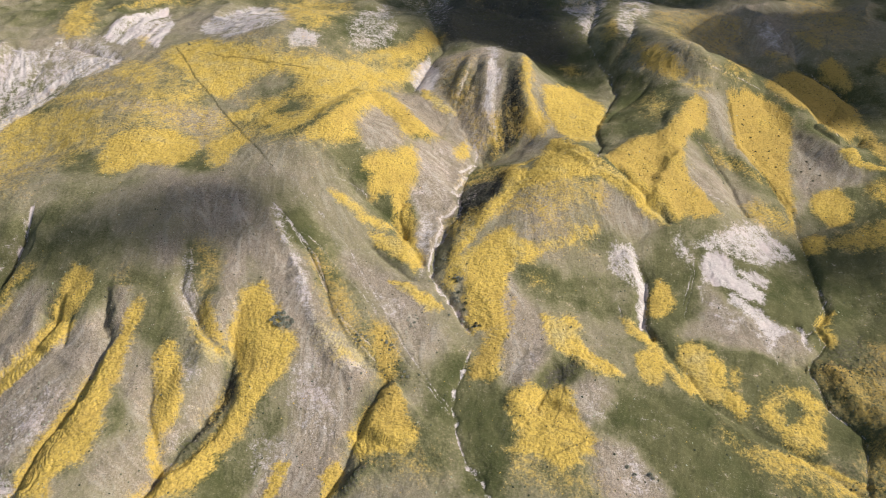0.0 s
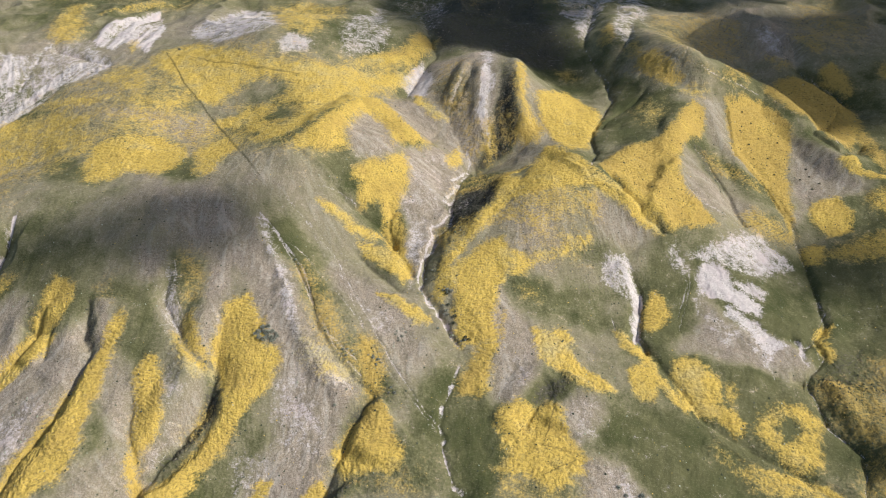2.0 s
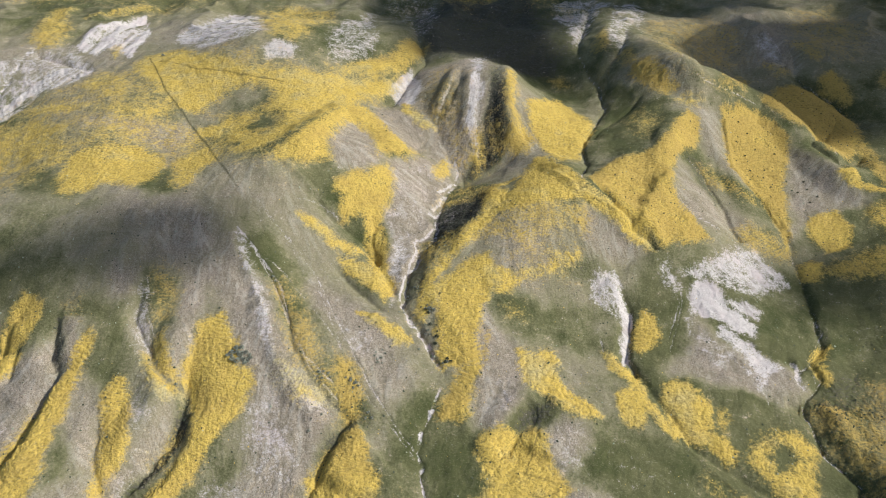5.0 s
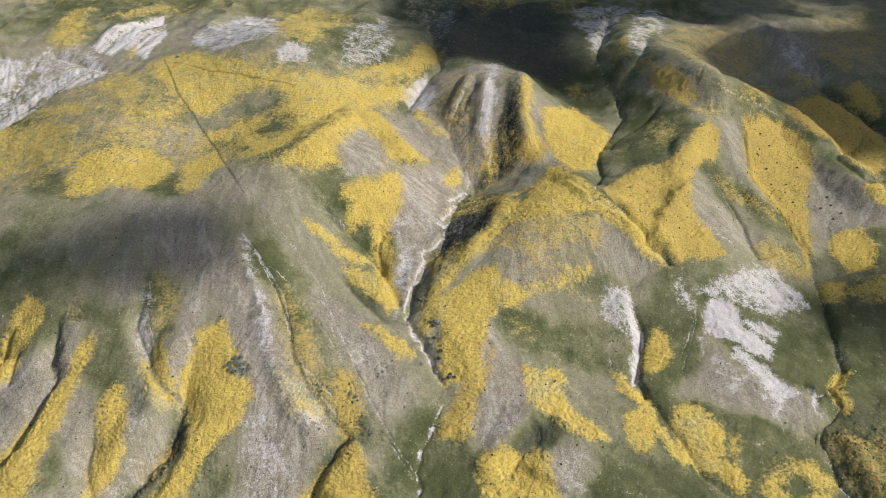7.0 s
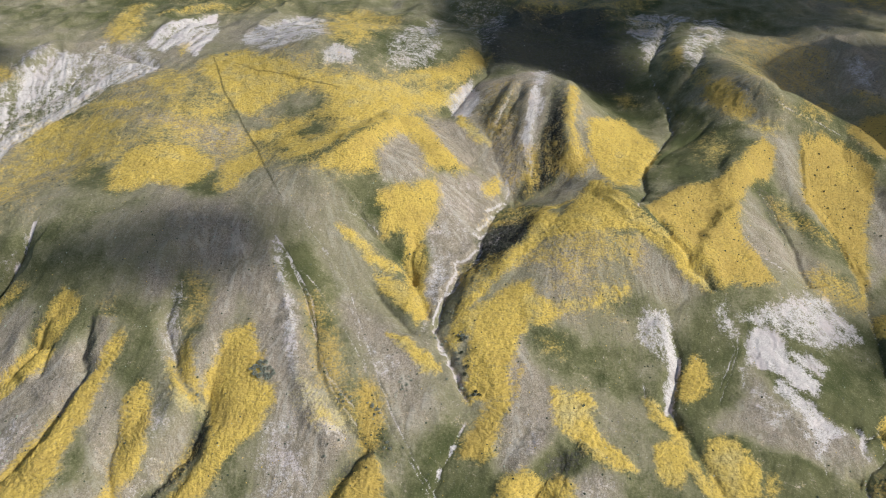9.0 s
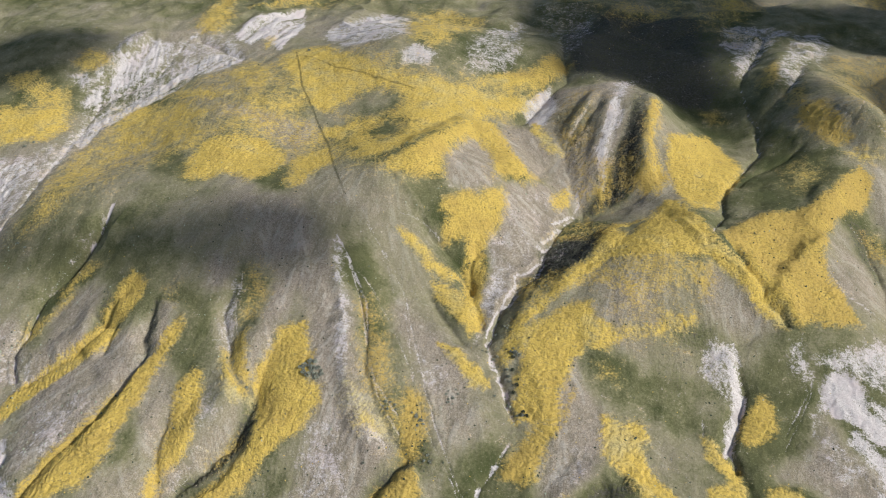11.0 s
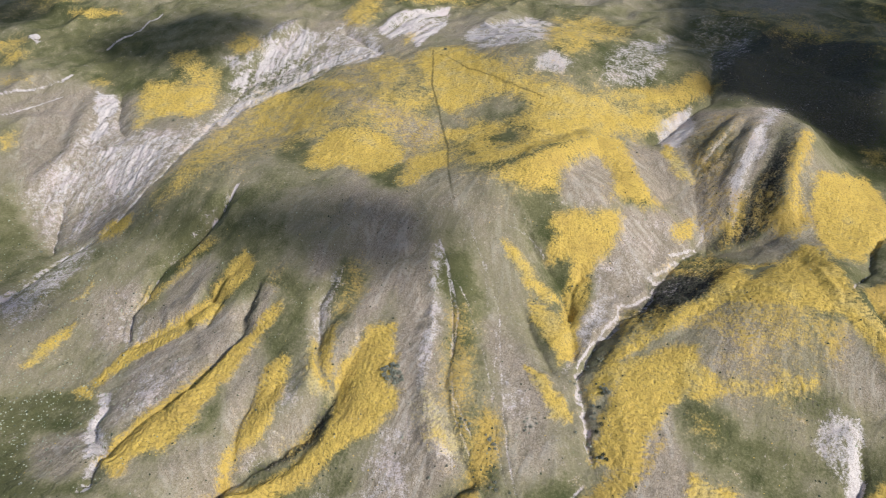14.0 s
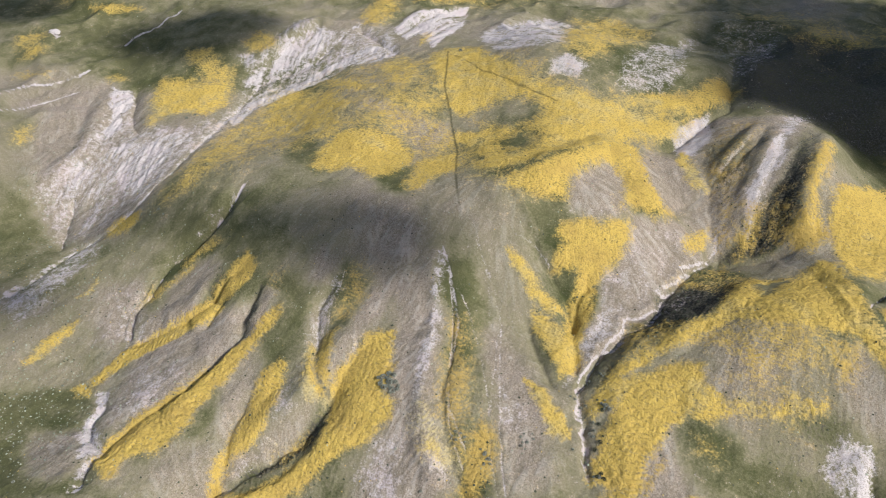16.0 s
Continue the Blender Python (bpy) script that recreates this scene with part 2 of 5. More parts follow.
def vale(depth, wide, line):
    """A rounded hollow along a line."""
    LINES.append((-depth, wide, None, line))


def spur(high, wide, line):
    """A crest line that stands above the broad relief."""
    LINES.append((high, wide, 0, line))


def bank(high, steep, wide, line):
    """A steep face along a line: the ground on the line's right stands higher, and falls back to the slope beyond."""
    BANKS.append((high, steep, wide, line))


def cover(kind, amount, hue, edge, outline):
    """A stand of plants or bare soil on the plan: how dense, its tint (for bare soil: how furrowed), how frayed its edge."""
    PATCHES.append((kind, amount, hue, edge, outline))


def trail(strength, half, pale, line):
    """A trodden line: how clear, half-width, 1 for pale soil or 0 for rank dark grass."""
    TRAILS.append((strength, half, pale, line))


# watercourses and crests of the hills
vale(4.2, 20, [(32, 503), (16, 475), (17, 448), (6, 420), (-2, 399), (-5, 366), (9, 336), (23, 314), (17, 296)])
vale(1.6, 15, [(23, 314), (17, 294), (8, 275), (12, 253), (16, 237), (26, 215)])
gully(2.0, 6, 1.3, [(29, 520), (31, 510), (29, 501), (21, 483), (19, 467), (14, 452), (17, 440), (15, 422), (9, 417), (2, 413), (6, 409), (2, 396), (-2, 393), (-3, 382), (-4, 364), (0, 353), (6, 346), (9, 338), (12, 332), (17, 325), (21, 317)])
gully(0.6, 5, 1.1, [(21, 308), (16, 294), (10, 281), (7, 272), (9, 259), (12, 245), (15, 236), (22, 227), (25, 218)])
gully(5, 20, 0, [(84, 517), (57, 509), (32, 503)])
gully(2.6, 9, 0.4, [(148, 705), (148, 670), (153, 643), (160, 626), (156, 589), (146, 563), (134, 540), (126, 515), (125, 492), (116, 455)])
gully(3, 10, 0.3, [(116, 455), (127, 446), (135, 432), (144, 426), (143, 419), (152, 415), (160, 407)])
gully(2.6, 13, 0, [(158, 407), (144, 403), (129, 393)])
gully(2.6, 11, 0.5, [(129, 393), (138, 373), (129, 337), (133, 323)])
gully(3, 12, 0, [(129, 337), (137, 311), (154, 276), (187, 251), (204, 236), (218, 219)])
gully(2.4, 11, 0.25, [(244, 554), (253, 509), (262, 462), (259, 422), (255, 375), (250, 351), (238, 339), (239, 325), (221, 304), (222, 280), (231, 256), (223, 237), (217, 216)])
gully(3, 12, 0, [(342, 443), (316, 441), (296, 435), (259, 422)])
gully(7, 26, 0, [(203, 508), (221, 476), (221, 440), (226, 429)])
gully(6, 16, 0, [(361, 724), (349, 660), (367, 625), (378, 599), (380, 582)])
gully(4, 12, 0.7, [(-276, 411), (-275, 387), (-282, 361)])
gully(5, 15, 1, [(-275, 413), (-275, 393), (-277, 373), (-288, 349), (-289, 328), (-286, 308), (-270, 289)])
gully(5, 14, 0, [(-224, 367), (-232, 334), (-241, 315), (-257, 301), (-267, 290)])
gully(4, 11, 0, [(-204, 348), (-201, 323), (-196, 316)])
gully(5, 14, 0, [(-187, 317), (-195, 300), (-201, 267), (-209, 242), (-211, 218)])
gully(3, 10, 0, [(-159, 374), (-158, 346), (-141, 317), (-122, 298)])
gully(7, 18, 0, [(-115, 344), (-119, 314), (-118, 297), (-120, 278), (-131, 262), (-144, 242), (-153, 218)])
gully(3, 10, 0, [(-163, 295), (-157, 270), (-149, 249), (-147, 231)])
gully(4, 12, 0, [(-110, 406), (-97, 390), (-82, 368), (-69, 343), (-64, 322), (-41, 298), (-29, 289), (-39, 268), (-48, 250), (-52, 235), (-58, 221)])
gully(4, 12, 0, [(-73, 448), (-54, 431), (-33, 419), (-20, 398), (-8, 371)])
gully(4, 11, 0, [(-26, 445), (-26, 422), (-21, 399)])
gully(2, 14, 0, [(-3, 586), (14, 551), (25, 522), (32, 503)])
gully(1.2, 8, 0, [(35, 609), (22, 573), (13, 552)])
gully(7, 20, 0, [(-27, 834), (-6, 706), (5, 648), (-8, 631), (-21, 596), (-28, 583)])
gully(1.8, 14, 3.2, [(-375, 697), (-375, 656), (-374, 618), (-408, 572), (-395, 518), (-382, 471), (-367, 426), (-366, 392), (-373, 364), (-383, 335), (-378, 300), (-378, 267)])
gully(3, 9, 2.2, [(-252, 254), (-241, 249), (-237, 237), (-224, 225), (-213, 224), (-206, 211), (-200, 201)])
gully(4, 12, 0.6, [(-448, 386), (-429, 362), (-400, 333)])
gully(5, 14, 0, [(-527, 526), (-487, 485), (-452, 458)])
gully(5, 20, 0, [(76, 295), (64, 285), (52, 269)])
spur(4, 16, [(75, 311), (60, 294), (49, 276), (42, 264)])
spur(3, 14, [(76, 303), (93, 295), (107, 292)])
gully(3, 10, 0, [(-13, 356), (-27, 370), (-48, 393)])
spur(7, 22, [(-95, 460), (-75, 496), (-58, 545), (-35, 543), (-7, 511), (25, 515)])
spur(12, 28, [(193, 633), (230, 585), (295, 597), (313, 541), (321, 506), (338, 482)])
spur(4, 16, [(197, 537), (183, 489), (170, 450)])
spur(5, 18, [(-109, 404), (-84, 375), (-75, 345), (-58, 309), (-39, 293)])
spur(3, 13, [(57, 482), (56, 461), (50, 440), (40, 427), (33, 410), (23, 397)])
spur(4, 16, [(84, 517), (103, 495), (115, 454), (134, 438), (157, 408)])
spur(5, 14, [(-333, 697), (-326, 752), (-300, 793)])
spur(4, 14, [(-429, 573), (-423, 627), (-422, 681), (-396, 686)])
spur(4, 14, [(-473, 374), (-475, 423), (-539, 507)])
spur(4, 14, [(82, 648), (71, 542), (77, 521)])
spur(4, 16, [(-128, 354), (-131, 320), (-132, 292), (-143, 257)])
spur(3, 14, [(-241, 346), (-249, 319), (-260, 308)])
trail(0.95, 0.7, 0, [(-248, 655), (-209, 581), (-186, 549), (-158, 511), (-135, 466), (-117, 438)])
trail(0.9, 0.6, 0, [(-235, 644), (-189, 611), (-145, 593), (-112, 583)])
trail(0.62, 0.4, 1, [(-91, 416), (-71, 400), (-58, 383), (-44, 352), (-29, 323), (-18, 305), (-5, 285), (8, 270)])
trail(0.62, 0.35, 1, [(-111, 403), (-95, 391), (-79, 380), (-64, 365), (-47, 342), (-32, 318), (-23, 304), (-11, 289), (5, 270)])
trail(1, 1.7, 1, [(-616, 430), (-595, 463), (-572, 496), (-575, 510)])
trail(0.9, 1.1, 1, [(-590, 413), (-565, 452), (-556, 482)])
trail(1, 1.5, 1, [(-587, 566), (-580, 593), (-580, 640)])
trail(0.7, 0.5, 1, [(-77, 435), (-62, 436), (-50, 431)])
trail(0.7, 0.4, 1, [(-153, 221), (-148, 230), (-141, 245)])
trail(0.6, 0.4, 1, [(156, 350), (168, 375), (164, 390)])
trail(0.6, 0.4, 1, [(115, 338), (114, 349)])
trail(0.7, 0.35, 0, [(72, 285), (62, 259), (83, 252), (60, 241)])
gully(2, 16, 0, [(48, 643), (48, 562), (48, 536), (52, 511)])
gully(2, 16, 0, [(34, 591), (34, 556), (16, 553), (1, 527), (2, 513)])
gully(5, 13, 0, [(186, 841), (168, 768), (146, 682)])
gully(4, 12, 0, [(212, 767), (187, 676), (170, 643), (161, 618)])
gully(3, 10, 0, [(222, 680), (277, 744), (317, 776)])
spur(4, 14, [(194, 779), (168, 674), (167, 650)])
gully(5, 14, 0, [(375, 609), (311, 536), (324, 508), (357, 536)])
gully(3, 9, 0, [(210, 308), (220, 304)])
gully(3, 9, 0.5, [(239, 337), (227, 331), (224, 338)])
gully(3, 9, 0, [(-254, 338), (-224, 330), (-222, 310)])
gully(3, 9, 0, [(-201, 334), (-197, 321), (-189, 307)])
gully(4, 11, 0, [(-377, 686), (-345, 673), (-304, 651)])
spur(9, 44, [(341, 402), (316, 354), (293, 306), (267, 253), (252, 218)])
spur(4, 20, [(217, 561), (200, 528), (181, 504), (150, 483), (119, 452)])
spur(4, 14, [(227, 555), (230, 527), (239, 501), (244, 471)])
gully(5, 38, 0, [(194, 588), (160, 561), (134, 530)])
trail(0.8, 0.6, 1, [(-111, 407), (-101, 398), (-90, 384), (-77, 367), (-70, 348), (-67, 337), (-56, 319), (-39, 306)])
trail(0.5, 0.3, 1, [(-95, 420), (-80, 408), (-65, 397), (-51, 362), (-37, 327), (-25, 299)])
trail(0.5, 0.3, 1, [(-102, 430), (-76, 402), (-66, 383), (-53, 368)])
trail(0.5, 0.3, 1, [(-30, 476), (-14, 454), (-1, 435), (3, 419)])
# ribs of the fan-shaped flank
gully(2, 7, 0, [(349, 666), (353, 644), (361, 632), (371, 618)])
spur(3, 12, [(44, 602), (40, 574), (40, 554), (43, 536), (45, 521)])
spur(3, 10, [(30, 616), (21, 582), (15, 565)])
gully(1.2, 8, 0, [(36, 616), (32, 583), (23, 565), (18, 556)])
gully(1.0, 9, 0, [(59, 601), (57, 568), (54, 548), (54, 530), (55, 515)])
spur(3, 12, [(72, 601), (70, 569), (71, 548), (73, 530), (75, 519)])
gully(1.8, 8, 0, [(82, 579), (77, 555), (78, 538), (84, 524)])

bank(2.5, 6, 24, [(-153, 222), (-141, 235), (-129, 249), (-120, 261), (-115, 273), (-117, 291)])
bank(2.52, 5, 18, [(-204, 258), (-195, 270), (-194, 287), (-194, 305), (-191, 316)])
bank(2.88, 6.25, 18, [(-245, 314), (-236, 329), (-234, 338), (-234, 349)])
bank(1.8, 5, 12, [(-200, 318), (-204, 334), (-203, 345)])
bank(4.32, 8.75, 24, [(-47, 258), (-41, 272), (-35, 282), (-27, 289)])
bank(2.16, 6.25, 14, [(-58, 228), (-51, 233), (-44, 239), (-37, 245)])
bank(0.8, 3.125, 12, [(20, 306), (17, 320), (9, 342), (2, 355)])
bank(1, 3.75, 14, [(137, 306), (134, 322), (129, 334), (132, 353), (138, 375)])
bank(0.9, 3.125, 12, [(226, 225), (212, 235), (199, 244), (184, 247), (167, 251), (155, 262), (146, 282), (138, 304)])
bank(1, 5, 20, [(236, 321), (238, 336), (253, 357), (258, 387), (255, 404), (260, 422)])
bank(5.04, 12.5, 30, [(224, 242), (228, 252), (230, 265), (226, 276), (224, 288), (222, 302), (231, 312)])
bank(1.8, 3.125, 16, [(258, 430), (258, 453), (256, 478), (249, 492), (238, 506), (242, 539), (245, 561)])
bank(3.6, 8.75, 22, [(161, 407), (148, 417), (145, 425), (152, 445), (167, 467), (185, 486)])
bank(1.6, 10, 22, [(0, 380), (4, 397), (2, 414), (10, 433), (21, 450)])
bank(3.6, 15, 18, [(54, 278), (65, 295), (77, 310)])
bank(1.8, 3.125, 12, [(-272, 283), (-290, 307), (-294, 331), (-284, 360), (-265, 378), (-269, 402)])
bank(1.44, 3.75, 10, [(-22, 389), (-27, 414), (-31, 429)])
bank(1.08, 3.75, 14, [(-46, 427), (-62, 436), (-78, 446), (-93, 457)])
bank(2.16, 6.25, 16, [(126, 393), (134, 387), (137, 375), (132, 353), (123, 329)])
bank(2.16, 7.5, 30, [(-112, 406), (-98, 388), (-82, 359), (-71, 327), (-57, 306), (-40, 295), (-35, 289)])
bank(1.44, 5, 16, [(-161, 366), (-159, 349), (-137, 315), (-120, 299)])
bank(1.8, 5, 16, [(97, 488), (114, 444), (133, 435), (145, 424)])
bank(3, 3.5, 18, [(29, 520), (31, 511), (29, 503), (20, 484), (19, 473), (14, 461), (17, 450), (15, 438), (9, 426), (2, 420), (6, 415), (2, 403), (-2, 395), (-3, 382), (-4, 370), (0, 358), (6, 350), (9, 343), (12, 335), (17, 326), (21, 316)])
# crests worn to pale soil
trail(0.9, 0.65, 1, [(29, 520), (32, 512), (27, 500), (16, 482), (20, 483), (17, 471), (10, 453), (16, 453), (17, 444), (9, 429), (1, 421), (3, 414), (-1, 401), (-3, 391), (-5, 380), (-6, 369)])
trail(0.7, 0.5, 1, [(-110, 407), (-98, 394), (-88, 378), (-78, 363), (-70, 345), (-62, 326), (-49, 309), (-36, 298)])
trail(0.65, 0.4, 1, [(99, 487), (112, 445), (131, 434), (143, 428)])
trail(0.6, 0.5, 1, [(199, 612), (212, 587), (233, 576), (260, 578), (288, 581), (300, 558), (331, 562), (325, 520)])
trail(0.65, 0.35, 1, [(182, 453), (189, 437), (209, 432), (230, 428)])
trail(0.6, 0.35, 1, [(243, 551), (241, 531), (241, 512), (254, 497), (257, 476)])
trail(0.6, 0.3, 1, [(200, 502), (214, 494), (217, 474), (219, 457)])
trail(0.6, 0.35, 1, [(155, 341), (163, 359), (169, 374), (171, 388)])
trail(0.55, 0.4, 1, [(-156, 368), (-154, 352), (-145, 335), (-131, 316)])
trail(0.6, 0.35, 1, [(221, 299), (222, 286), (226, 271), (230, 263)])
trail(0.6, 0.35, 1, [(258, 387), (255, 362), (237, 337), (235, 323)])
trail(0.65, 0.4, 1, [(343, 746), (346, 719), (346, 685), (349, 666)])
trail(0.6, 0.35, 1, [(367, 763), (356, 711), (353, 682)])
trail(0.55, 0.4, 1, [(215, 594), (266, 708), (290, 736)])
trail(0.7, 0.45, 1, [(349, 664), (357, 647), (366, 631), (374, 607)])

# what grows where, with some haze and shade put into the cover
cover("dry", 0.95, 0, 6, [(-114, 398), (-101, 380), (-84, 364), (-73, 335), (-64, 312), (-44, 297), (-35, 291), (-42, 275), (-47, 258), (-52, 241), (-62, 225), (-97, 227), (-88, 244), (-78, 260), (-76, 276), (-82, 300), (-92, 320), (-106, 346), (-121, 372)])
cover("dry", 0.72, 0, 5, [(-226, 316), (-203, 329), (-188, 295), (-200, 279), (-207, 258), (-216, 245), (-226, 233), (-253, 285), (-241, 298)])
cover("dry", 0.7, 0, 5, [(-255, 356), (-242, 350), (-240, 335), (-243, 320), (-253, 308), (-262, 303), (-277, 340), (-266, 351)])
cover("dry", 0.9, 0, 3, [(-203, 342), (-188, 341), (-185, 322), (-196, 315), (-203, 329)])
cover("dry", 0.7, 0, 6, [(-179, 375), (-164, 373), (-158, 349), (-147, 326), (-161, 331), (-174, 353)])
cover("dry", 0.8, 0, 5, [(-136, 376), (-122, 380), (-120, 345), (-124, 321), (-125, 308), (-131, 327), (-136, 355)])
cover("dry", 0.75, 0, 6, [(-135, 275), (-124, 293), (-117, 290), (-123, 268), (-135, 254), (-142, 246), (-138, 220), (-155, 219), (-155, 236)])
cover("dry", 0.6, 0, 8, [(-171, 247), (-159, 262), (-150, 242), (-150, 227), (-164, 216), (-174, 222)])
cover("dry", 0.55, 0, 7, [(-174, 302), (-164, 295), (-156, 264), (-160, 255), (-169, 266)])
cover("dry", 0.6, 0, 10, [(-164, 419), (-136, 415), (-115, 402), (-122, 380), (-143, 375), (-162, 381)])
cover("dry", 0.55, 0, 10, [(-82, 405), (-52, 396), (-28, 368), (-5, 337), (8, 314), (-11, 298), (-32, 326), (-64, 372)])
cover("dry", 0.85, 0, 5, [(-61, 378), (-42, 365), (-27, 350), (-5, 333), (-12, 316), (-25, 322), (-40, 343), (-55, 357)])
cover("dry", 0.9, 0, 3, [(-20, 490), (6, 513), (27, 502), (19, 478), (27, 454), (16, 429), (4, 416), (-2, 388), (-9, 369), (-16, 396), (-12, 412), (-17, 439), (-15, 462)])
cover("dry", 0.8, 0, 4, [(-37, 573), (-8, 573), (7, 545), (-3, 510), (-16, 519), (-32, 533)])
cover("dry", 0.85, 0, 4, [(-60, 499), (-52, 528), (-39, 528), (-27, 503), (-20, 490), (-36, 469), (-52, 465), (-58, 471)])
cover("dry", 0.38, 0, 10, [(50, 431), (88, 428), (119, 425), (138, 414), (145, 406), (129, 401), (109, 400), (84, 389), (54, 391)])
cover("dry", 0.95, 0, 4, [(46, 346), (58, 344), (66, 332), (67, 316), (60, 297), (49, 283), (38, 281), (36, 299), (42, 322)])
cover("dry", 0.85, 0, 5, [(74, 281), (85, 288), (101, 286), (103, 279), (87, 264), (75, 264)])
cover("dry", 0.97, 0, 4, [(85, 250), (100, 247), (112, 238), (120, 222), (116, 216), (87, 215), (81, 227), (81, 243)])
cover("dry", 0.6, 0, 7, [(191, 492), (215, 497), (229, 479), (231, 446), (207, 429), (187, 435), (180, 449)])
cover("dry", 0.7, 0, 6, [(293, 536), (306, 523), (320, 492), (332, 476), (324, 466), (291, 466), (264, 440), (280, 495)])
cover("dry", 0.6, 0, 6, [(224, 559), (243, 561), (238, 520), (247, 494), (230, 500), (218, 520)])
cover("dry", 0.75, 0, 6, [(-8, 636), (28, 632), (66, 654), (72, 580), (67, 535), (52, 517), (34, 506), (11, 518), (7, 551), (-8, 592)])
cover("dry", 0.8, 0, 6, [(-217, 533), (-182, 536), (-170, 521), (-183, 501), (-203, 511), (-224, 525)])
cover("dry", 0.7, 0, 5, [(-269, 548), (-217, 533), (-216, 526), (-257, 528)])
cover("dry", 0.6, 0, 6, [(197, 341), (219, 330), (225, 318), (209, 304), (194, 310), (182, 327)])
cover("dry", 0.28, 0, 15, [(178, 796), (330, 798), (491, 792), (422, 653), (342, 659), (298, 695), (193, 635)])
cover("dry", 0.6, 0, 10, [(2, 747), (79, 806), (135, 758), (131, 686), (66, 654), (13, 656)])
cover("dry", 0.7, 0, 12, [(-571, 462), (-552, 505), (-484, 513), (-437, 453), (-395, 478), (-362, 426), (-353, 356), (-433, 345), (-500, 387)])
cover("dry", 0.85, 0, 6, [(-318, 313), (-302, 329), (-277, 310), (-274, 282), (-299, 291)])
cover("dry", 0.9, 0, 5, [(-272, 310), (-250, 326), (-232, 317), (-245, 293), (-264, 287)])
cover("dry", 0.7, 0, 8, [(-261, 215), (-237, 227), (-211, 211), (-216, 199), (-238, 200)])
cover("green", 0.8, 0, 8, [(-5, 305), (18, 308), (8, 286), (5, 258), (-11, 278), (-15, 294)])
cover("green", 1, 0, 6, [(11, 283), (40, 281), (38, 244), (29, 216), (16, 221), (8, 259)])
cover("green", 1, 0, 8, [(100, 283), (135, 281), (155, 250), (179, 227), (204, 218), (118, 216), (105, 244), (94, 264)])
cover("green", 0.92, 0, 8, [(56, 368), (106, 376), (117, 349), (115, 339), (64, 334), (51, 347)])
cover("green", 0.95, 0, 8, [(156, 401), (170, 376), (149, 322), (181, 323), (199, 304), (166, 286), (146, 321), (132, 337), (141, 377)])
cover("green", 0.6, 0, 7, [(226, 406), (263, 414), (253, 366), (228, 326), (224, 343), (223, 372)])
cover("green", 0.9, 0, 8, [(271, 404), (312, 402), (308, 370), (282, 320), (242, 318), (252, 348)])
cover("green", 1, 0, 7, [(165, 633), (186, 573), (204, 573), (198, 530), (154, 494), (131, 508), (154, 575)])
cover("green", 0.6, 0, 10, [(9, 816), (139, 788), (155, 664), (161, 607), (119, 637), (66, 654)])
cover("green", 0.8, 0, 6, [(-281, 490), (-248, 465), (-234, 440), (-264, 443), (-290, 478)])
cover("green", 0.9, 0, 5, [(-195, 456), (-172, 479), (-157, 438), (-175, 433)])
cover("green", 0.8, 0, 6, [(-191, 353), (-163, 354), (-156, 309), (-162, 295), (-176, 310), (-179, 331)])
cover("green", 0.6, 0, 5, [(-157, 374), (-135, 371), (-133, 335), (-147, 339), (-158, 357)])
# green weakened so the paler ground stands in for haze
cover("green", 0.3, 0, 10, [(-242, 389), (-213, 393), (-186, 376), (-202, 355), (-232, 369)])
cover("green", 0.8, 0, 6, [(-179, 280), (-160, 255), (-174, 246), (-176, 266)])
# both greens kept faint: the tan showing through imitates haze
cover("green", 0.15, 0, 6, [(-71, 459), (-54, 435), (-49, 420), (-69, 430), (-86, 446)])
cover("green", 0.15, 0, 10, [(-119, 456), (-86, 442), (-69, 425), (-83, 413), (-106, 421), (-133, 441)])
cover("green", 0.9, 0, 6, [(-312, 224), (-263, 255), (-240, 232), (-271, 219), (-231, 190), (-198, 200), (-239, 177)])
# green cut back to paint the far west as pale as haze
cover("green", 0.4, 0, 12, [(-787, 574), (-625, 653), (-473, 718), (-459, 624), (-510, 579), (-576, 513), (-602, 490), (-665, 484)])
cover("green", 0.7, 0, 8, [(163, 286), (190, 298), (210, 289), (225, 263), (219, 237), (189, 250), (163, 266)])
cover("bare", 0.6, 0.15, 1.6, [(123, 392), (130, 394), (134, 387), (137, 375), (133, 353), (127, 336), (123, 340), (128, 363), (125, 374), (115, 383)])
cover("bare", 0.62, 0.15, 3, [(-112, 406), (-100, 390), (-91, 372), (-81, 354), (-75, 326), (-69, 312), (-56, 296), (-44, 296), (-40, 290), (-49, 290), (-63, 301), (-76, 316), (-85, 335), (-90, 358), (-101, 380)])
cover("bare", 0.6, 0.15, 2.5, [(-15, 449), (-12, 422), (-2, 413), (-6, 384), (-11, 362), (-15, 392), (-12, 412), (-16, 433)])
cover("bare", 0.62, 0.15, 2, [(-160, 360), (-159, 349), (-149, 333), (-137, 315), (-141, 317), (-151, 329), (-160, 345)])
cover("bare", 0.55, 0.15, 2, [(-120, 345), (-120, 326), (-122, 312), (-122, 325)])
cover("dry", 0.75, 0, 6, [(173, 363), (189, 345), (220, 331), (229, 316), (196, 312), (167, 328)])
cover("bare", 0.95, 0.15, 3, [(177, 384), (183, 390), (192, 389), (198, 382), (197, 373), (207, 366), (212, 360), (207, 352), (198, 353), (192, 362), (184, 365), (175, 368), (173, 374)])
cover("bare", 0.75, 0.15, 3, [(198, 377), (210, 379), (217, 375), (220, 371), (212, 366), (204, 368)])
cover("bare", 0.85, 0.15, 3, [(190, 359), (198, 351), (206, 343), (213, 335), (218, 332), (210, 325), (204, 321), (199, 327), (195, 337), (189, 346), (184, 352)])
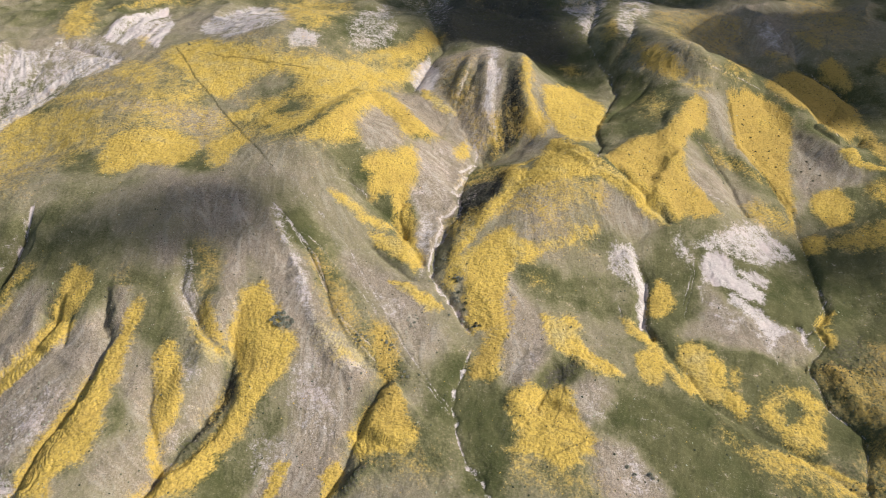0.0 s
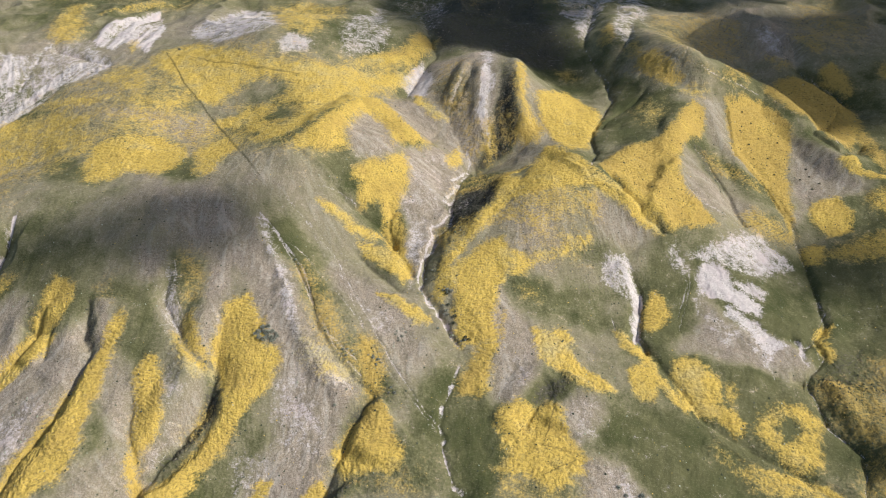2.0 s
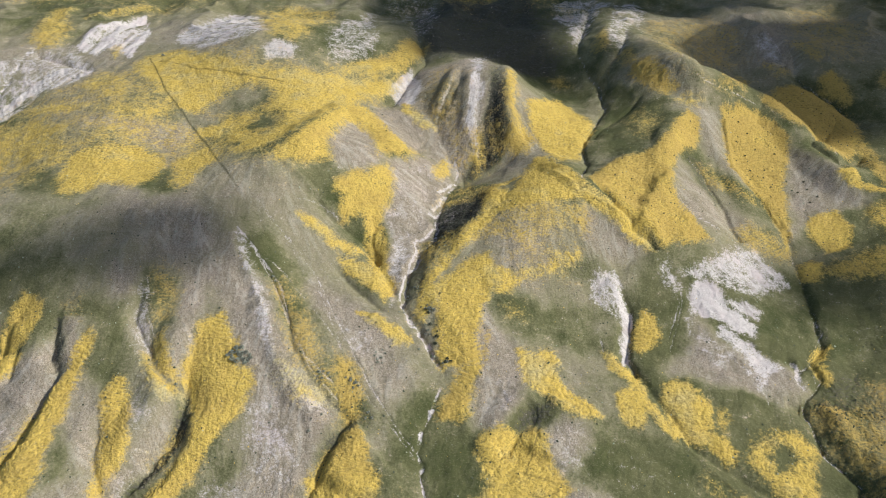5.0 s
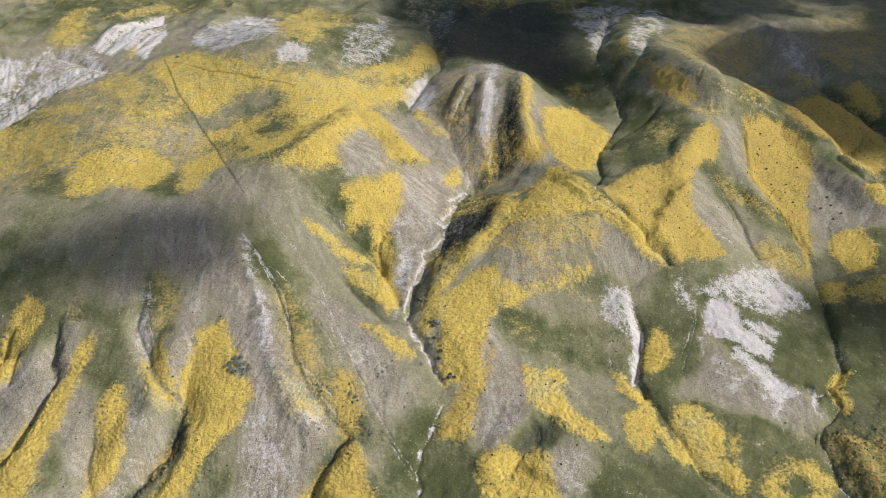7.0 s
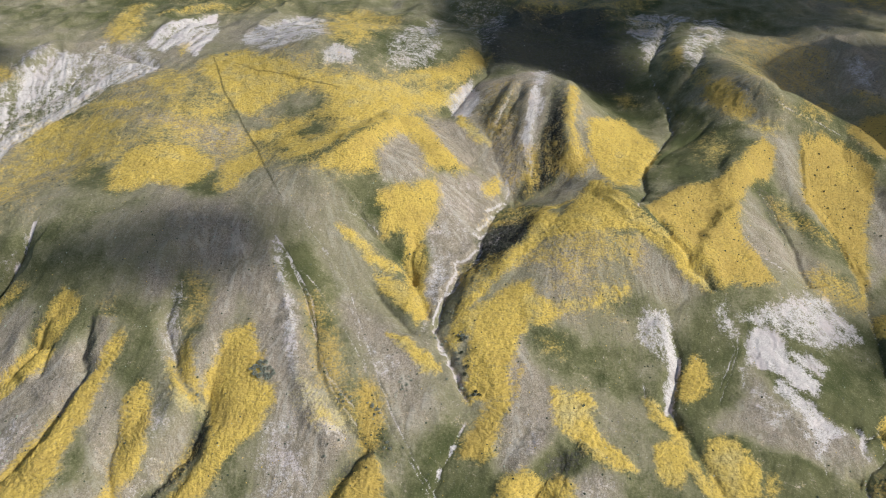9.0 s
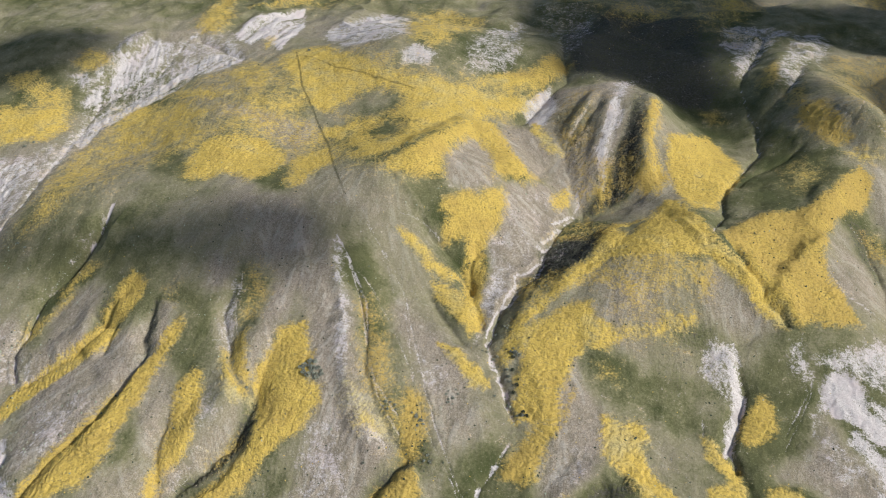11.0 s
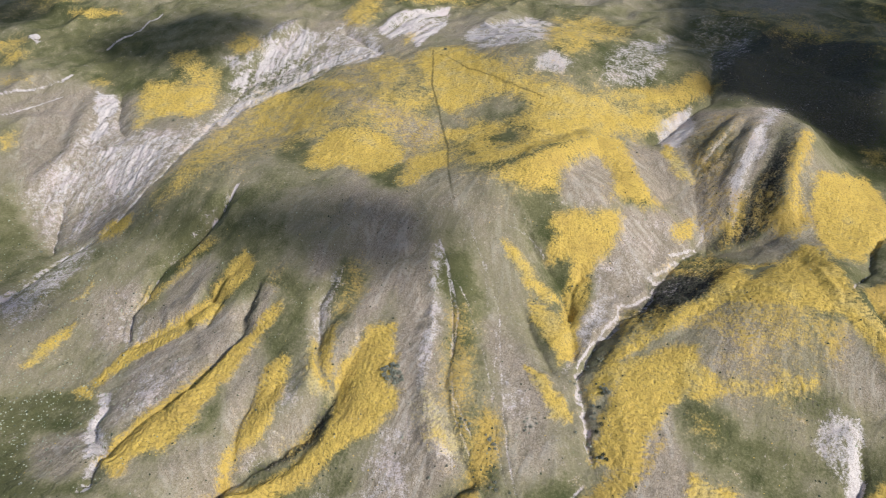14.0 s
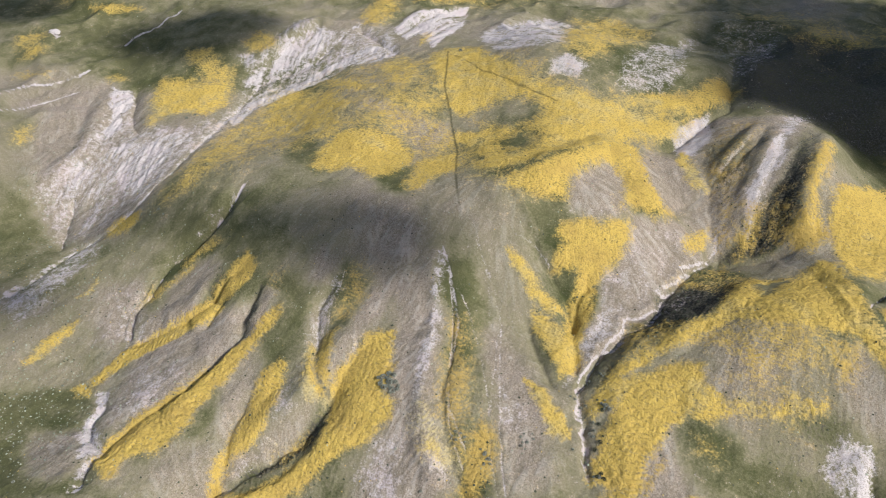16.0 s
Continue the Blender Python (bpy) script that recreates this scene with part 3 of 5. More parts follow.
cover("bare", 0.66, 0.15, 4, [(174, 394), (183, 401), (203, 410), (220, 422), (233, 423), (239, 414), (246, 406), (248, 399), (235, 391), (219, 382), (204, 384), (194, 390), (179, 390)])
cover("bare", 0.55, 0.15, 3, [(159, 401), (168, 404), (168, 394), (172, 387), (167, 380), (161, 387)])
cover("bare", 0.5, 0.15, 2, [(177, 380), (172, 363), (171, 350), (168, 348), (168, 363)])
cover("bare", 0.8, 0.15, 1, [(225, 338), (228, 328), (225, 317), (223, 321)])
cover("bare", 0.42, 0.15, 4, [(174, 354), (185, 345), (196, 333), (180, 328), (174, 341)])
cover("bare", 0.6, 0.15, 2, [(199, 327), (201, 313), (198, 313)])
cover("shrub", 0.42, 0, 1.5, [(31, 503), (41, 504), (57, 487), (47, 443), (34, 412), (22, 398), (13, 383), (7, 373), (-2, 377), (-1, 395), (3, 402), (7, 411), (4, 420), (10, 424), (16, 437), (18, 448), (14, 462), (20, 472), (21, 485)])
cover("shrub", 0.42, 0, 4, [(235, 309), (243, 305), (237, 281), (233, 264), (229, 273), (226, 284), (224, 298), (228, 308)])
cover("shrub", 0.4, 0, 4, [(38, 510), (57, 515), (70, 519), (69, 541), (60, 548), (53, 529)])
cover("bare", 0.2, 0.15, 1.2, [(-14, 492), (-16, 455), (-18, 442), (-13, 422), (-8, 406), (-8, 380), (-6, 367), (-4, 370), (-3, 382), (-2, 395), (2, 403), (6, 415), (2, 420), (9, 425), (15, 438), (17, 450), (14, 462), (19, 473), (20, 484), (29, 503), (31, 511), (29, 520)])
cover("bare", 0.8, 0.15, 1.6, [(44, 601), (48, 593), (46, 571), (45, 551), (48, 535), (48, 523), (44, 522), (40, 537), (38, 552), (40, 572)])
cover("bare", 0.55, 0.15, 1.5, [(31, 612), (24, 578), (17, 564), (14, 566), (20, 581)])
cover("bare", 0.6, 0.15, 1.2, [(50, 590), (53, 569), (51, 560), (50, 569)])
cover("shrub", 0.25, 0, 3, [(36, 603), (30, 584), (22, 568), (17, 559), (27, 549), (38, 555), (41, 570), (43, 586)])
cover("shrub", 0.28, 0, 3, [(60, 608), (59, 575), (55, 551), (56, 530), (55, 513), (65, 515), (71, 526), (70, 545), (66, 571)])
cover("bare", 0.36, 0.15, 5, [(-77, 282), (-55, 279), (-49, 264), (-63, 249), (-78, 260)])
cover("bare", 0.33, 0.15, 5, [(-102, 255), (-77, 257), (-80, 236), (-97, 234)])
cover("bare", 0.3, 0.15, 4, [(38, 299), (49, 314), (60, 315), (57, 297), (46, 284)])
cover("bare", 0.25, 0.15, 2.5, [(-50, 843), (-34, 872), (12, 865), (14, 792), (7, 699), (-3, 693), (-23, 740)])
cover("dry", 0.7, 0, 5, [(168, 341), (192, 333), (201, 321), (189, 312), (149, 324), (155, 337)])
cover("green", 1, 0, 5, [(170, 311), (189, 312), (204, 301), (171, 291)])
cover("bare", 0.75, 0.15, 1, [(226, 337), (228, 333), (227, 321), (228, 318), (225, 322), (224, 328)])
cover("bare", 0.7, 0.15, 1, [(196, 325), (200, 317), (202, 306), (201, 310), (197, 319)])
cover("bare", 0.5, 0.15, 1.5, [(191, 330), (199, 327), (208, 323), (202, 313), (196, 322)])
# dry cover laid over green grass to imitate tan haze
cover("dry", 0.45, 0, 10, [(-138, 462), (-87, 452), (-54, 433), (-29, 400), (-44, 391), (-82, 405), (-119, 430)])
cover("dry", 0.45, 0, 8, [(-26, 327), (-5, 319), (8, 306), (-5, 284), (-14, 270), (-24, 291)])
cover("dry", 0.6, 0, 6, [(323, 739), (371, 764), (349, 668), (324, 687)])
cover("bare", 0.4, 0.15, 3, [(327, 734), (343, 736), (345, 674), (335, 674), (327, 708)])
cover("shrub", 0.62, 0, 3, [(18, 446), (27, 456), (42, 461), (51, 451), (46, 438), (35, 436), (21, 431)])
cover("dry", 0.15, 0, 4, [(57, 509), (63, 515), (79, 509), (79, 481), (62, 487)])
cover("dry", 0.4, 0, 5, [(53, 410), (109, 414), (111, 396), (73, 377), (55, 386)])
cover("dry", 0.85, 0, 5, [(115, 430), (133, 421), (151, 407), (127, 399), (115, 397), (110, 409)])
cover("dry", 0.42, 0, 4, [(65, 376), (107, 386), (112, 370), (82, 364)])
cover("dry", 0.1, 0, 5, [(53, 353), (75, 360), (118, 363), (123, 339), (110, 316), (72, 332), (56, 338)])
cover("dry", 0.9, 0, 3, [(45, 364), (51, 344), (60, 314), (41, 306), (41, 328)])
cover("bare", 0.55, 0.15, 3, [(114, 389), (120, 393), (129, 385), (136, 377), (137, 366), (131, 350), (129, 360), (121, 367), (111, 375)])
cover("bare", 0.95, 0.15, 1.5, [(124, 385), (132, 382), (137, 374), (136, 362), (127, 331), (123, 328), (129, 356), (128, 373)])
cover("shrub", 0.6, 0, 4, [(10, 449), (32, 473), (57, 476), (44, 427), (29, 418), (14, 408), (8, 418), (16, 438)])
cover("shrub", 0.4, 0, 5, [(227, 311), (242, 325), (268, 331), (253, 304), (238, 293), (228, 297)])
cover("shrub", 0.6, 0, 3, [(57, 283), (63, 294), (78, 299), (87, 296), (74, 288), (60, 281)])
cover("shrub", 0.7, 0, 3, [(-120, 300), (-110, 292), (-111, 281), (-119, 267), (-129, 256), (-137, 250), (-142, 246), (-133, 260), (-123, 275)])
cover("shrub", 0.5, 0, 3, [(-206, 342), (-201, 348), (-191, 326), (-192, 314), (-199, 320)])
cover("shrub", 0.5, 0, 3, [(-243, 354), (-233, 346), (-233, 333), (-239, 318), (-242, 320), (-240, 334)])
# part plants, part darkening painted in under the cloud shadow
cover("shrub", 0.42, 0, 6, [(-25, 878), (16, 868), (141, 842), (151, 707), (128, 661), (88, 647), (51, 661), (8, 662), (-3, 695)])
cover("shrub", 0.6, 0, 4, [(73, 576), (49, 546), (34, 502), (57, 511), (68, 524), (68, 548)])
cover("shrub", 0.55, 0, 6, [(203, 508), (218, 508), (225, 467), (215, 462), (201, 483)])
cover("shrub", 0.5, 0, 4, [(-43, 278), (-28, 290), (-31, 271), (-38, 261), (-45, 259)])
cover("shrub", 0.6, 0, 4, [(-49, 238), (-40, 243), (-28, 247), (-36, 234), (-45, 220), (-53, 222)])
cover("shrub", 0.5, 0, 5, [(-25, 298), (-18, 301), (-13, 288), (-17, 280), (-22, 282)])
cover("bare", 0.6, 0.15, 4, [(46, 650), (59, 666), (52, 572), (48, 555), (51, 539), (43, 536), (38, 552), (42, 576)])
cover("bare", 0.4, 0.15, 3, [(26, 571), (38, 603), (46, 645), (33, 573), (28, 557), (19, 548), (14, 551)])
cover("bare", 0.95, 0.08, 3, [(-31, 605), (-19, 628), (-8, 640), (3, 606), (-5, 582), (-15, 580), (-23, 601)])
cover("bare", 0.35, 0.15, 8, [(-89, 295), (-70, 301), (-55, 278), (-62, 255), (-78, 261)])
cover("bare", 0.7, 0.8, 5, [(-246, 718), (-225, 752), (-206, 797), (-167, 761), (-136, 657), (-159, 645), (-198, 651), (-232, 686)])
cover("bare", 0.7, 0.08, 5, [(-138, 629), (-127, 642), (-105, 636), (-108, 616), (-132, 610)])
cover("bare", 0.45, 0.08, 6, [(-87, 650), (-79, 730), (-55, 804), (-40, 667), (-45, 637), (-79, 623)])
cover("bare", 0.5, 0.8, 5, [(148, 846), (208, 831), (173, 758), (152, 708), (144, 731)])
cover("bare", 0.58, 0.8, 3, [(168, 672), (189, 739), (208, 776), (182, 672)])
cover("bare", 0.43, 0.8, 3, [(217, 782), (232, 791), (213, 709), (211, 736)])
cover("bare", 0.25, 0.15, 4, [(-16, 444), (-19, 454), (-12, 465), (11, 461), (17, 450), (6, 430), (-2, 427), (-10, 414)])
cover("bare", 0.5, 0.15, 5, [(-150, 316), (-151, 347), (-151, 359), (-157, 370), (-160, 356), (-159, 342)])
cover("bare", 0.35, 0.15, 6, [(-157, 302), (-132, 292), (-131, 263), (-142, 249), (-138, 274)])
cover("bare", 0.45, 0.15, 5, [(-47, 352), (-26, 340), (-19, 324), (-29, 326), (-39, 338)])
cover("bare", 0.8, 0.85, 3, [(-335, 699), (-332, 728), (-323, 747), (-299, 791), (-274, 734), (-270, 701), (-268, 661), (-287, 682), (-302, 691), (-304, 675), (-323, 684)])
cover("bare", 0.75, 0.85, 5, [(-424, 566), (-419, 603), (-421, 635), (-415, 672), (-380, 666), (-376, 640), (-385, 614), (-397, 593), (-409, 573), (-407, 549)])
cover("bare", 0.75, 0.85, 4, [(-355, 608), (-358, 633), (-340, 655), (-314, 669), (-295, 643), (-309, 621), (-339, 609)])
cover("bare", 0.85, 0.85, 3, [(-394, 511), (-400, 554), (-379, 588), (-347, 619), (-326, 628), (-334, 601), (-361, 574), (-381, 541), (-378, 503)])
cover("bare", 0.5, 0.85, 6, [(-468, 369), (-474, 404), (-459, 433), (-422, 458), (-412, 481), (-391, 475), (-381, 440), (-370, 399), (-375, 390), (-414, 405), (-435, 399), (-445, 382), (-458, 371)])
cover("bare", 0.75, 0.85, 5, [(-459, 433), (-422, 458), (-410, 479), (-393, 469), (-387, 431), (-387, 400), (-420, 406), (-439, 421)])
cover("bare", 0.95, 0.85, 3, [(-516, 481), (-535, 504), (-518, 510), (-494, 492), (-492, 477), (-474, 465), (-465, 438), (-482, 446), (-491, 466)])
cover("bare", 0.5, 0.85, 5, [(-449, 588), (-444, 599), (-435, 641), (-437, 680), (-418, 676), (-415, 616), (-425, 576)])
cover("bare", 0.8, 0.15, 3, [(-232, 223), (-236, 232), (-226, 233), (-212, 225), (-210, 217), (-215, 215)])
cover("bare", 0.7, 0.85, 2, [(-662, 535), (-659, 543), (-650, 537), (-652, 531)])
cover("bare", 0.5, 0.15, 9, [(-370, 271), (-379, 301), (-387, 348), (-358, 342), (-346, 296), (-346, 266)])
cover("bare", 0.35, 0.15, 9, [(-315, 312), (-291, 325), (-240, 299), (-258, 278), (-285, 286)])
cover("bare", 0.4, 0.15, 9, [(-241, 277), (-212, 287), (-205, 259), (-212, 240), (-232, 249)])
cover("bare", 0.22, 0.15, 8, [(-56, 454), (-33, 504), (-24, 486), (-36, 465)])
cover("bare", 0.4, 0.15, 8, [(81, 279), (91, 283), (91, 265), (78, 261)])
cover("bare", 0.45, 0.15, 6, [(93, 244), (104, 241), (112, 225), (96, 218)])
cover("bare", 0.44, 0.85, 9, [(-470, 366), (-480, 403), (-501, 466), (-534, 500), (-513, 508), (-460, 466), (-412, 481), (-404, 522), (-415, 556), (-419, 639), (-381, 665), (-342, 710), (-292, 638), (-338, 606), (-378, 553), (-379, 482), (-363, 417), (-372, 388), (-396, 354), (-410, 342), (-449, 358)])
cover("shrub", 0.5, 0, 6, [(-3, 589), (14, 604), (30, 592), (30, 560), (14, 552)])
cover("shrub", 0.45, 0, 6, [(53, 573), (68, 659), (74, 552), (69, 529), (59, 514), (53, 549)])
cover("bare", 0.95, 0.15, 2, [(-253, 253), (-246, 255), (-237, 245), (-235, 236), (-220, 227), (-209, 227), (-205, 214), (-202, 206), (-205, 206), (-214, 221), (-229, 224), (-242, 236), (-242, 245)])
cover("bare", 0.39, 0.15, 3, [(-22, 449), (-16, 454), (-14, 441), (-6, 430), (15, 423), (1, 427), (-8, 416), (-15, 427)])
cover("bare", 0.2, 0.15, 4, [(16, 435), (20, 465), (34, 485), (44, 480), (36, 453), (25, 432)])
cover("bare", 0.3, 0.15, 2, [(-278, 408), (-274, 407), (-279, 386), (-284, 364), (-290, 347), (-292, 346), (-287, 364), (-282, 386)])
cover("bare", 0.5, 0.15, 2, [(-162, 364), (-158, 365), (-151, 344), (-146, 332), (-149, 332), (-159, 352)])
# dark cover over plants here also deepens the northern cloud's shade
cover("shrub", 0.42, 0, 7, [(-17, 738), (29, 849), (113, 895), (126, 654), (81, 654), (42, 641), (11, 643)])
cover("bare", 0.52, 0.8, 4, [(140, 835), (186, 838), (176, 788), (153, 706), (144, 699), (147, 750), (136, 773)])
cover("bare", 0.45, 0.8, 3, [(174, 702), (208, 822), (234, 844), (241, 812), (222, 739), (214, 749), (197, 696), (182, 646), (179, 658), (180, 693)])
cover("shrub", 0.22, 0, 9, [(89, 424), (113, 442), (133, 431), (140, 403), (121, 385), (94, 382), (84, 398)])
cover("shrub", 0.24, 0, 9, [(76, 392), (109, 407), (123, 392), (125, 369), (92, 351), (78, 370)])
cover("flower", 0.55, 0.4, 14, [(-373, 539), (-359, 585), (-300, 615), (-256, 643), (-184, 638), (-107, 604), (-29, 627), (-18, 610), (-62, 537), (-88, 469), (-141, 475), (-196, 501), (-246, 482), (-313, 487), (-335, 468)])
cover("flower", 0.51, 0.4, 14, [(-344, 394), (-376, 493), (-390, 562), (-307, 623), (-240, 521), (-272, 472), (-307, 422)])
cover("flower", 1.18, 0.6, 2, [(145, 370), (149, 365), (149, 355), (148, 348), (143, 344), (137, 341), (134, 343), (134, 350), (138, 360)])
cover("flower", 1.06, 0.4, 1.5, [(115, 338), (119, 338), (122, 333), (127, 328), (133, 323), (135, 315), (135, 306), (139, 299), (144, 292), (148, 287), (145, 282), (139, 289), (133, 297), (130, 305), (128, 318), (122, 322), (117, 328)])
cover("flower", 1.18, 0.4, 2, [(119, 308), (126, 311), (131, 309), (131, 299), (131, 294), (126, 289), (121, 289), (118, 293), (117, 301)])
cover("flower", 1.18, 0.4, 2, [(147, 316), (153, 318), (160, 316), (163, 309), (166, 304), (164, 294), (165, 286), (169, 282), (173, 275), (172, 270), (168, 269), (165, 275), (161, 279), (154, 281), (147, 284), (145, 290), (145, 300), (144, 310)])
cover("flower", 0.69, 0.4, 2, [(172, 300), (175, 300), (174, 292), (171, 290), (169, 295)])
cover("flower", 1.06, 0.45, 3, [(186, 278), (193, 285), (202, 287), (211, 287), (215, 284), (219, 280), (213, 274), (209, 269), (210, 263), (205, 253), (199, 249), (193, 249), (189, 252), (189, 260), (185, 263), (182, 269), (184, 276)])
cover("flower", 0.67, 0.45, 4, [(156, 258), (162, 254), (170, 247), (185, 243), (200, 240), (211, 233), (222, 225), (223, 218), (204, 218), (189, 224), (177, 230), (167, 238), (160, 247)])
cover("flower", 1.06, 0.4, 1.2, [(170, 250), (187, 246), (206, 240), (226, 225), (225, 223), (202, 238), (182, 241)])
# real flowers, thinned and deepened in tint to paint this west-facing slope's shade
cover("flower", 0.58, 1, 4, [(223, 305), (224, 293), (225, 282), (228, 272), (231, 264), (233, 258), (227, 248), (221, 238), (222, 230), (224, 220), (229, 219), (277, 316), (272, 321), (265, 321), (255, 307), (243, 305), (235, 309), (229, 310)])
cover("flower", 1.06, 0.6, 1.5, [(236, 333), (241, 343), (249, 350), (255, 352), (255, 349), (249, 341), (242, 334), (246, 331), (244, 325), (240, 322), (238, 327)])
cover("flower", 1.12, 0.6, 2, [(287, 463), (297, 466), (305, 466), (307, 456), (306, 443), (299, 433), (291, 433), (283, 435), (278, 441), (281, 454)])
cover("flower", 1.12, 0.6, 2, [(260, 416), (267, 420), (275, 420), (275, 413), (274, 409), (267, 403), (261, 404), (259, 410)])
cover("flower", 0.75, 0.6, 3, [(276, 415), (289, 419), (307, 424), (323, 429), (335, 428), (323, 402), (313, 405), (300, 407), (285, 409), (275, 409)])
cover("flower", 1.06, 0.5, 1.5, [(317, 498), (329, 503), (332, 489), (345, 480), (343, 476), (330, 483), (321, 488)])
cover("flower", 0.8, 0.6, 3, [(326, 466), (339, 467), (345, 460), (337, 441), (330, 445), (323, 451)])
cover("flower", 1.09, 1, 3, [(288, 588), (327, 646), (342, 647), (358, 641), (362, 620), (374, 608), (375, 591), (367, 566), (350, 540), (335, 527), (322, 529), (321, 548), (313, 555), (303, 562), (296, 575)])
cover("flower", 1, 0.95, 3, [(369, 656), (378, 659), (382, 649), (382, 636), (382, 621), (378, 616), (372, 626), (365, 635), (364, 645)])
cover("flower", 0.8, 0.8, 3, [(369, 583), (369, 566), (365, 539), (363, 514), (348, 487), (348, 506), (355, 535), (354, 545)])
cover("flower", 1.12, 0.85, 2, [(245, 563), (264, 573), (281, 574), (289, 561), (294, 549), (293, 536), (284, 514), (275, 488), (268, 463), (262, 441), (256, 429), (256, 442), (258, 460), (257, 478), (253, 490), (246, 498), (238, 506), (241, 526), (243, 544)])
cover("flower", 0.64, 0.7, 4, [(211, 501), (223, 499), (232, 492), (241, 485), (251, 483), (251, 475), (243, 474), (234, 482), (224, 486), (215, 493)])
cover("flower", 0.69, 0.6, 4, [(226, 442), (238, 447), (247, 442), (252, 432), (261, 429), (248, 420), (237, 425), (227, 429)])
cover("flower", 1.12, 0.8, 2, [(115, 444), (130, 470), (145, 489), (162, 493), (177, 500), (189, 514), (202, 538), (215, 551), (221, 545), (217, 529), (207, 515), (193, 500), (185, 482), (178, 459), (179, 451), (182, 442), (189, 433), (194, 426), (196, 420), (182, 415), (171, 411), (163, 408), (156, 414), (145, 422), (145, 428), (135, 436), (126, 442)])
cover("flower", 0.7, 0.35, 3, [(204, 565), (216, 567), (228, 564), (225, 559), (212, 559)])
cover("flower", 0.59, 0.3, 5, [(172, 559), (181, 561), (188, 551), (187, 534), (175, 520), (168, 534)])
cover("flower", 1.06, 0.95, 3, [(185, 624), (195, 621), (201, 605), (206, 585), (210, 577), (202, 574), (192, 581), (187, 600), (183, 617)])
cover("flower", 0.69, 0.9, 3, [(182, 662), (189, 659), (188, 627), (184, 622), (178, 635)])
cover("flower", 0.69, 0.8, 3, [(159, 686), (167, 701), (179, 721), (174, 678), (167, 663), (160, 668)])
cover("flower", 0.59, 0.9, 2, [(246, 583), (298, 675), (308, 662), (272, 587), (257, 578), (245, 576)])
cover("flower", 0.3, 0.35, 0.6, [(201, 609), (215, 589), (235, 580), (259, 580), (283, 584), (281, 581), (253, 574), (229, 575), (211, 588)])
cover("flower", 0.49, 0.9, 9, [(225, 758), (301, 803), (322, 737), (304, 694), (216, 594), (205, 644)])
cover("flower", 0.51, 0.95, 9, [(396, 804), (445, 814), (452, 765), (428, 701), (400, 676), (373, 691), (371, 741)])
cover("flower", 0.7, 0.9, 3, [(417, 650), (427, 653), (435, 647), (426, 627), (416, 628), (411, 630)])
cover("flower", 1.12, 0.5, 2.5, [(89, 563), (103, 583), (122, 619), (131, 584), (140, 562), (140, 549), (129, 524), (119, 502), (108, 491), (100, 507), (95, 523), (90, 534), (87, 547)])
cover("flower", 0.69, 0.7, 3, [(116, 655), (130, 655), (136, 644), (126, 642)])
cover("flower", 1, 0.7, 3, [(73, 592), (79, 598), (79, 572), (76, 553), (81, 542), (86, 534), (89, 525), (81, 514), (73, 518), (68, 528), (73, 535), (72, 550), (71, 566)])
cover("flower", 0.7, 0.6, 3, [(43, 541), (49, 544), (53, 533), (54, 523), (48, 510), (41, 511), (40, 523)])
cover("flower", 0.55, 0.8, 5, [(26, 547), (35, 547), (39, 535), (38, 517), (32, 514), (27, 523), (24, 538)])
cover("flower", 0.49, 0.85, 7, [(2, 614), (28, 632), (37, 596), (35, 567), (32, 544), (21, 542), (11, 549)])
cover("flower", 0.55, 0.8, 5, [(56, 549), (69, 545), (70, 519), (57, 515), (54, 529)])
cover("flower", 1.14, 0.6, 2.5, [(-53, 451), (-47, 456), (-43, 464), (-33, 465), (-26, 474), (-19, 482), (-16, 470), (-17, 458), (-20, 447), (-22, 436), (-18, 417), (-16, 396), (-19, 384), (-25, 400), (-28, 416), (-31, 429), (-35, 439), (-40, 434), (-46, 431), (-48, 437), (-47, 446), (-52, 447)])
cover("flower", 1, 0.35, 2, [(-76, 423), (-69, 424), (-61, 424), (-55, 422), (-51, 415), (-42, 413), (-34, 412), (-36, 405), (-45, 407), (-53, 410), (-60, 416), (-68, 419)])
cover("flower", 1.14, 0.42, 2, [(-46, 402), (-37, 401), (-27, 397), (-15, 392), (-9, 383), (-10, 372), (-15, 368), (-20, 374), (-30, 383), (-40, 394)])
cover("flower", 1.04, 0.35, 1.5, [(-29, 355), (-20, 353), (-11, 348), (-2, 343), (4, 335), (0, 332), (-7, 333), (-14, 341), (-22, 347)])
cover("flower", 1.09, 0.62, 3, [(-96, 469), (-87, 480), (-78, 489), (-69, 507), (-62, 537), (-55, 562), (-44, 568), (-33, 544), (-21, 527), (-7, 518), (-2, 516), (-11, 500), (-20, 503), (-28, 500), (-34, 518), (-44, 530), (-54, 525), (-60, 499), (-63, 481), (-58, 471), (-68, 466), (-81, 461), (-93, 460)])
cover("flower", 0.59, 0.6, 4, [(-35, 536), (-18, 518), (-14, 505), (-24, 489), (-30, 488), (-34, 514)])
cover("flower", 1, 0.35, 2, [(-13, 584), (0, 568), (11, 555), (14, 550), (4, 552), (-5, 561), (-15, 573)])
cover("flower", 0.8, 0.5, 2, [(13, 506), (23, 521), (27, 516), (26, 509), (20, 499), (14, 496)])
